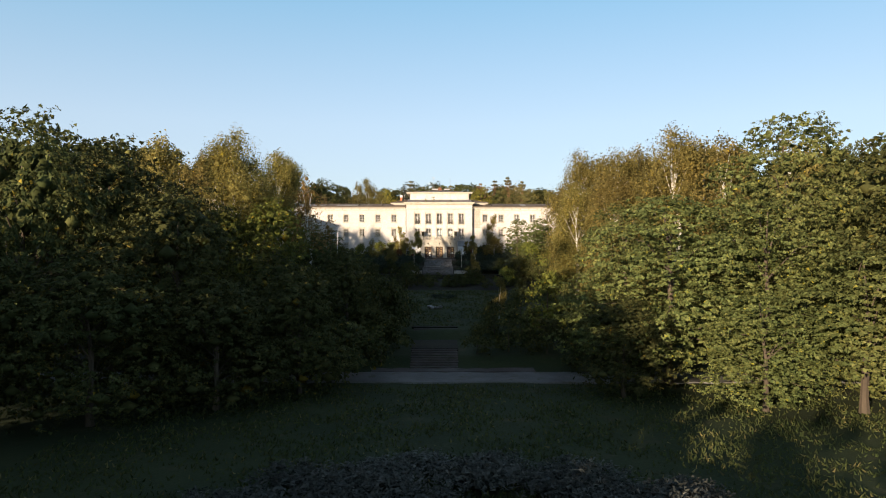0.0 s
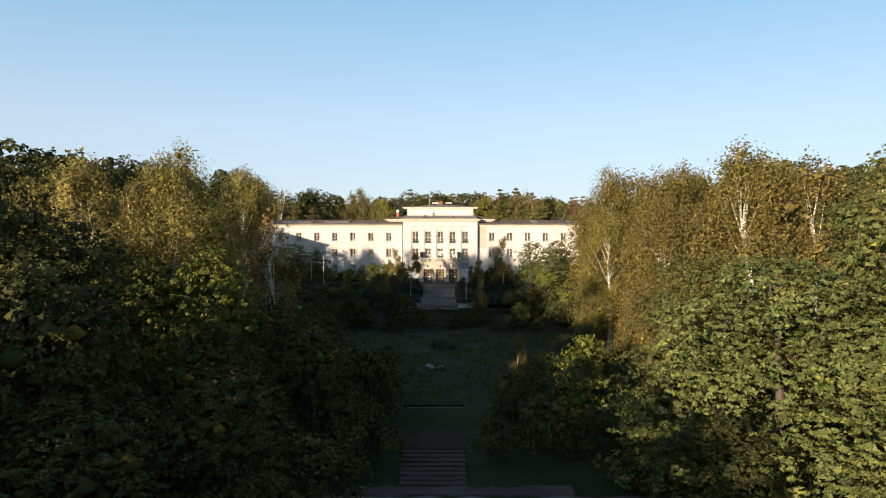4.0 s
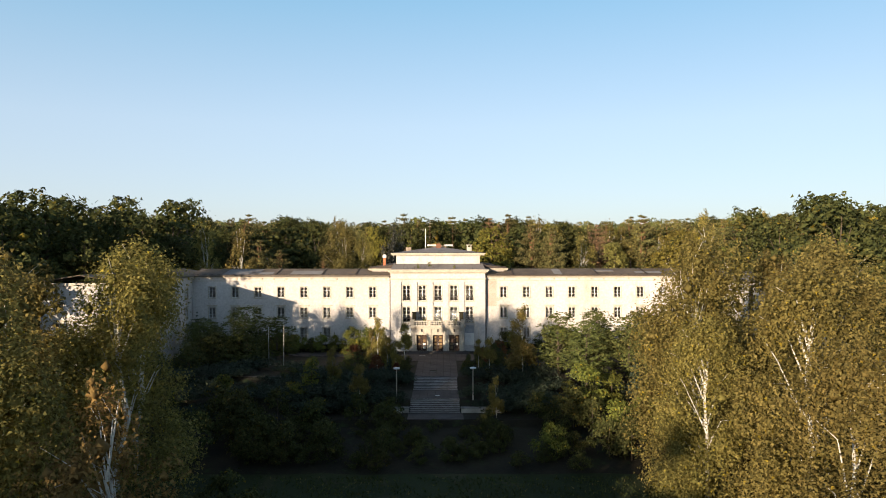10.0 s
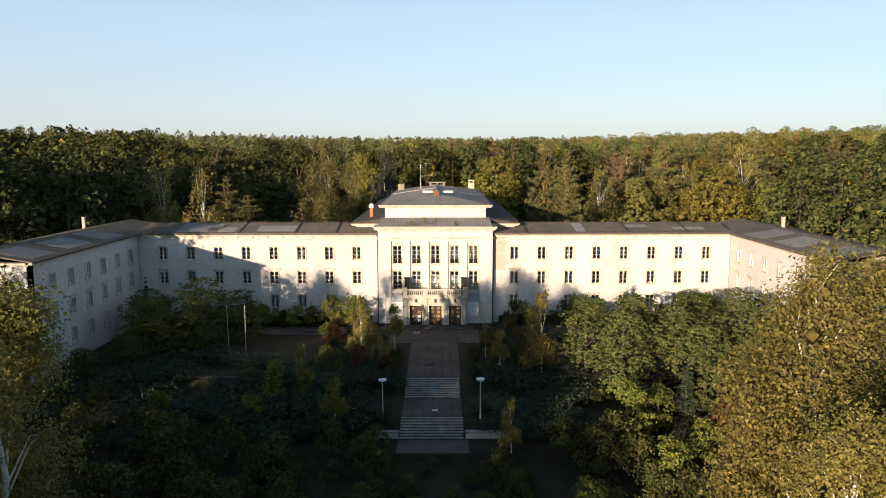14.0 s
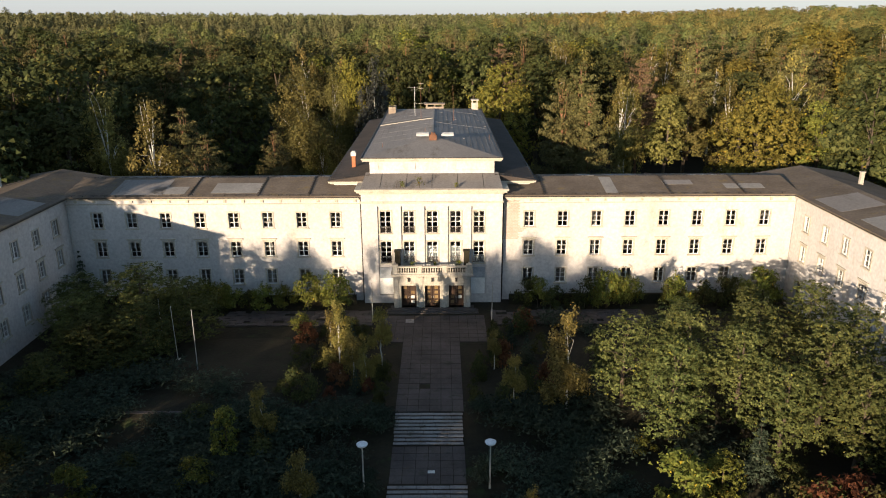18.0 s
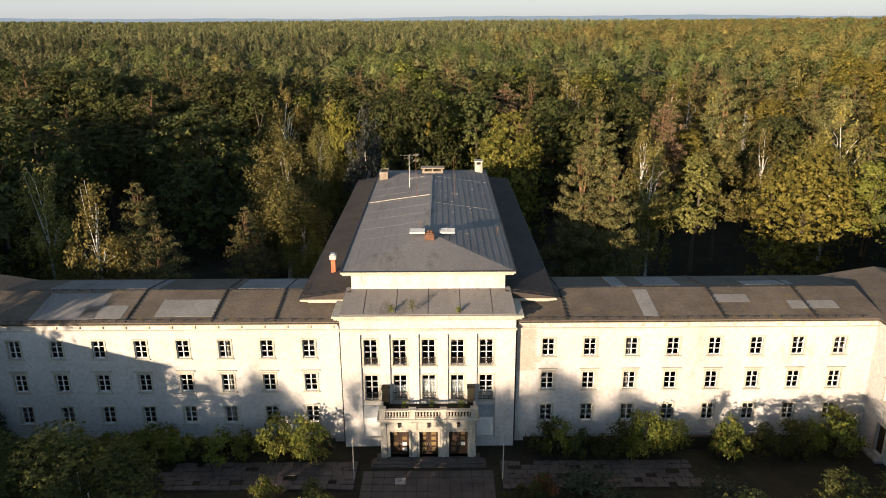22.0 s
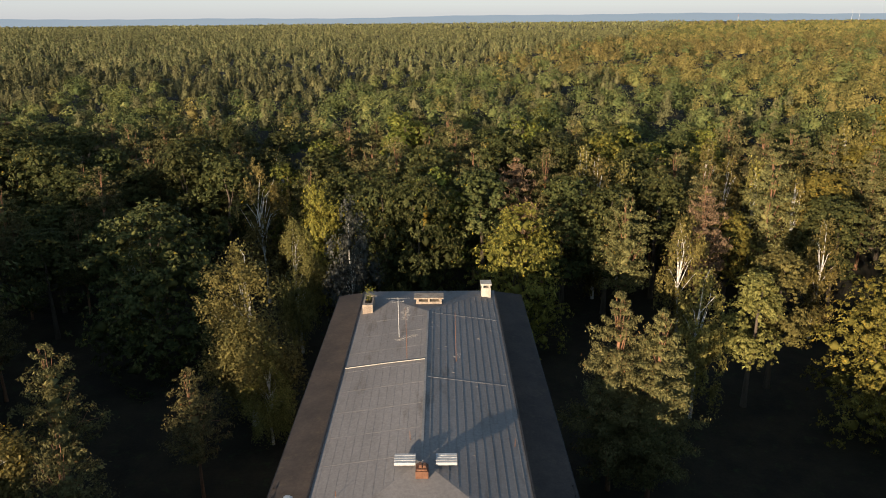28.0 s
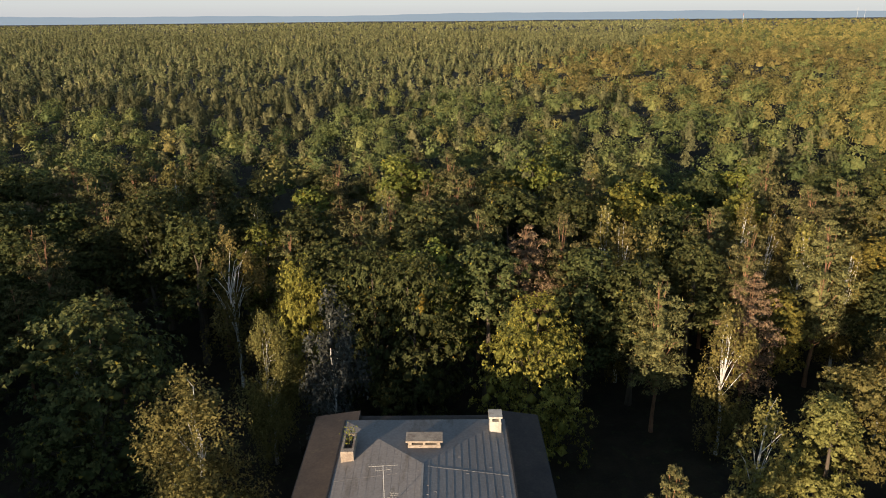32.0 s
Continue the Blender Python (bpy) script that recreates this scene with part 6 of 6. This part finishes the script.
# low walls beside the lower flight, and along the terrace
for x0, x1 in ((-6.2, -4.15), (2.2, 7.0)):
    w = thing("garden_wall", ((x0 + x1) / 2, 141.4, -2.5), "low pale stone wall at the foot of the bank", "wall", "low garden walls")
    M = w.matrix_world.inverted()
    bm = boxes((x0, x1, 141.2, 141.6, -2.8, -1.95))
    bm.transform(M)
    part("wall_body", bm, STONE, w)
    bm = boxes((x0 - 0.06, x1 + 0.06, 141.12, 141.68, -1.948, -1.82))
    bm.transform(M)
    part("coping", bm, STEP, w)
w = thing("terrace_wall", (CX - 26, 152.4, -1), "long low retaining wall of grey stone below the terrace", "wall")
M = w.matrix_world.inverted()
rw = random.Random(4)
for row in range(3):
    for k in range(17):
        x = CX - 37 + 1.15 * k + (0.5 if row % 2 else 0)
        bm = boxes((x, x + 1.12, 152.1 + rw.uniform(0, 0.04), 152.5, -1.1 + 0.38 * row, -0.74 + 0.38 * row))
        bm.transform(M)
        part("stone_block", bm, PAVING, w)

# paving of the forecourt and of the landing between the flights
slab_root = tagged(new("forecourt"), "cracked concrete slabs with weeds in the joints before the entrance", "pavement", kind="structure")
bed = boxes((CX - 3.3, CX + 3.1, 152.0, 165.5, -0.3, 0.012), (CX - 6.2, CX + 6.4, 165.5, 173.6, -0.3, 0.012))
part("joint_bed", bed, LITTER, slab_root)
slab = [mesh_of("slab", boxes((-0.475, 0.475, -0.475, 0.475, 0.0, 0.05)), PAVING), mesh_of("slab", boxes((-0.475, 0.475, -0.475, 0.475, 0.0, 0.05)), STEP)]
rs = random.Random(9)
for j in range(21):
    y = 152.6 + j
    half = 3 if y < 165.8 else 6
    for i in range(-half, half):
        if rs.random() < 0.015:
            continue
        share("slab", slab[1 if rs.random() < 0.004 else 0], slab_root, pose(CX + i * 0.99 + 0.45, y, 0.004 + rs.uniform(0, 0.02), rs.uniform(-0.7, 0.7), rs.uniform(-0.7, 0.7), rs.uniform(-0.8, 0.8)))
mid = tagged(new("steps_landing"), "slab paved landing between the two upper flights", "pavement", kind="structure")
part("joint_bed", boxes((CX - 3.1, CX + 2.9, 143.5, 149.0, -1.6, -1.244)), LITTER, mid)
for j in range(5):
    for i in range(-3, 3):
        share("slab", slab[0], mid, pose(CX + i * 0.99 + 0.4, 144.2 + j, -1.242 + rs.uniform(0, 0.015), rs.uniform(-0.6, 0.6), rs.uniform(-0.6, 0.6), rs.uniform(-0.8, 0.8)))
tagged(new("paper_scrap", mesh_of("paper_scrap", boxes((-1.0, -0.45, 145.0, 145.35, -1.17, -1.155)), PAPER)), "pale scrap of board lying on the landing", "litter")


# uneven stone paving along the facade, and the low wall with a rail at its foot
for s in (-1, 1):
    walkway = tagged(new("stone_walk"), "uneven weathered stone blocks laid in rows before the facade", "pavement", kind="structure")
    for j in range(6):
        x = 6.6
        while x < 23.5:
            w_ = rs.choice((0.7, 0.95, 1.2))
            if rs.random() > 0.12:
                bm = boxes((-w_ / 2 + 0.03, w_ / 2 - 0.03, -0.32, 0.32, 0.0, 0.10))
                share("stone_block", mesh_of("stone_block", bm, PAVING), walkway, pose(CX + s * (x + w_ / 2), 170.7 + 0.68 * j + rs.uniform(-0.05, 0.05), 0.03 + rs.uniform(0, 0.06), rs.uniform(-3, 3), rs.uniform(-3, 3), rs.uniform(-4, 4)))
            x += w_
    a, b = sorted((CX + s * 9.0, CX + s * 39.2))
    low = thing("plinth_wall", ((a + b) / 2, 176.6, 0), "low dark wall with a thin metal rail before the facade", "wall", "low walls before the facade")
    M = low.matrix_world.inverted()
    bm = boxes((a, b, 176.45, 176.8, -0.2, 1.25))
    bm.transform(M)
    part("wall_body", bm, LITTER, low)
    bm = tube(bmesh.new(), [(a, 176.6, 1.72), (b, 176.6, 1.72)], [0.03, 0.03], 6)
    bm.transform(M)
    part("rail", bm, ZINC, low)
    for k in range(16):
        x = a + 0.2 + (b - a - 0.4) * k / 15
        bm = tube(bmesh.new(), [(x, 176.6, 1.2), (x, 176.6, 1.72)], [0.025, 0.025], 6)
        bm.transform(M)
        part("post", bm, IRON, low)


# ---- lamps, poles, stones ----
def street_lamp(x, y, z, tall, label):
    root = thing("garden_lamp", (x, y, z), label, "lamp", "garden lamps")
    part("pole", tube(bmesh.new(), [(0, 0, -0.2), (0, 0, 0.4), (0, 0, 0.45), (0, 0, tall - 0.25)], [0.09, 0.09, 0.065, 0.055], 10), STONE, root)
    bm = tube(bmesh.new(), [(0, 0, tall - 0.25), (0, 0, tall - 0.2), (0, 0, tall - 0.06), (0, 0, tall)], [0.1, 0.36, 0.42, 0.2], 20)
    part("lamp_head", bm, LAMP_GLASS, root, "flat white disc-shaped lamp head")
    return root


street_lamp(-5.75, 143.2, -1.3, 4.0, "garden lamp with a flat white disc on a slim post")
street_lamp(3.7, 143.4, -1.3, 4.0, "garden lamp with a flat white disc on a slim post")
for x, y, tall, lean in ((-23.5, 160.2, 6.2, 0.05), (-26.2, 162.5, 5.6, -0.1), (-29.0, 166, 5.0, 0.12)):
    root = thing("flagpole", (x, y, 0), "bare pale flagpole standing among the shrubs", "flagpole", "flagpoles")
    part("pole", tube(bmesh.new(), [(0, 0, -0.2), (lean, 0, tall)], [0.05, 0.03], 8), ZINC, root)
    part("base_plate", boxes((-0.2, 0.2, -0.2, 0.2, -0.1, 0.05)), STONE, root)
    part("pole_cap", tube(bmesh.new(), [(lean, 0, tall), (lean, 0, tall + 0.06), (lean, 0, tall + 0.1)], [0.05, 0.06, 0.02], 8), ZINC, root)
for x in (-7.6, 5.75):
    root = thing("cable_post", (x, 171.8, 0), "thin pale post before the facade", "post", "posts before the facade")
    part("pole", tube(bmesh.new(), [(0, 0, -0.2), (0.05, 0, 4.6)], [0.06, 0.045], 8), STONE, root)
    part("pole_cap", tube(bmesh.new(), [(0.05, 0, 4.6), (0.05, 0, 4.68)], [0.06, 0.03], 8), ZINC, root)
rs2 = random.Random(21)
pile = thing("stone_heap", (-0.95, 100.1, float(height(-0.95, 100.1))), "small heap of broken pale slabs on the lawn", "stones")
for k in range(9):
    bm = boxes((-0.35, 0.35, -0.22, 0.22, 0, 0.12))
    bm.transform(pose(rs2.uniform(-0.9, 0.9), rs2.uniform(-0.6, 0.6), 0.02 + 0.1 * (k % 3), rs2.uniform(-18, 18), rs2.uniform(-18, 18), rs2.uniform(0, 180)))
    part("broken_slab", bm, STEP, pile)

# weeds on the roof edge and in the old chimney
for x, y, z, s in ((-2.3, 176.95, 14.02, 1.3), (-4.2, 177.0, 14.02, 0.8), (1.9, 176.95, 14.02, 0.6), (-8.0, 222.3, 17.2, 2.4), (-3.2, 176.2, 4.6, 0.9), (2.2, 176.1, 4.6, 1.0), (-0.6, 176.5, 4.6, 0.7)):
    rng = np.random.default_rng(int(abs(x * 10)) + 1)
    weed = thing("roof_weed", (x, y, z), "small birch seedling growing out of the masonry", "plant", "weeds on the house")
    part("stem", tube(bmesh.new(), [(0, 0, -0.05), (0.04, 0, s * 0.6), (0.06, 0.02, s)], [0.02, 0.014, 0.006], 5), BARK, weed)
    c = np.stack([rng.normal(0, 0.16, 160) * s, rng.normal(0, 0.16, 160) * s, rng.uniform(0.25, 1.05, 160) * s], -1)
    ob = new("leaves", leaves("leaves", c, unit(c + np.array([0, 0, 0.3])), 0.055 * (1 + s * 0.3), LIME))
    ob.parent = weed
for x, h_ in ((-4.45, 1.0), (-3.95, 0.9), (-4.9, 0.6)):
    weed = thing("dead_stalk", (x, 177.0, 14.02), "dry dead stalk standing on the roof edge", "plant", "weeds on the house")
    part("stem", tube(bmesh.new(), [(0, 0, -0.05), (0.02, 0, h_ * 0.6), (0.08, 0, h_)], [0.025, 0.02, 0.01], 5), BARK, weed)

# masts far off over the woods
for x, y, top, lab in ((830, 2250, 44, "red and white mast far over the woods"), (1800, 3450, 56, "thin pale mast on the horizon"), (1860, 3500, 52, "thin pale mast on the horizon")):
    root = thing("far_mast", (x, y, 5), lab, "mast", "far masts")
    part("mast_lower", tube(bmesh.new(), [(0, 0, 0), (0, 0, top * 0.75)], [0.7, 0.55], 6), WHITE_METAL, root)
    part("mast_upper", tube(bmesh.new(), [(0, 0, top * 0.75), (0, 0, top - 5)], [0.55, 0.4], 6), REDBRICK if x < 1000 else WHITE_METAL, root)
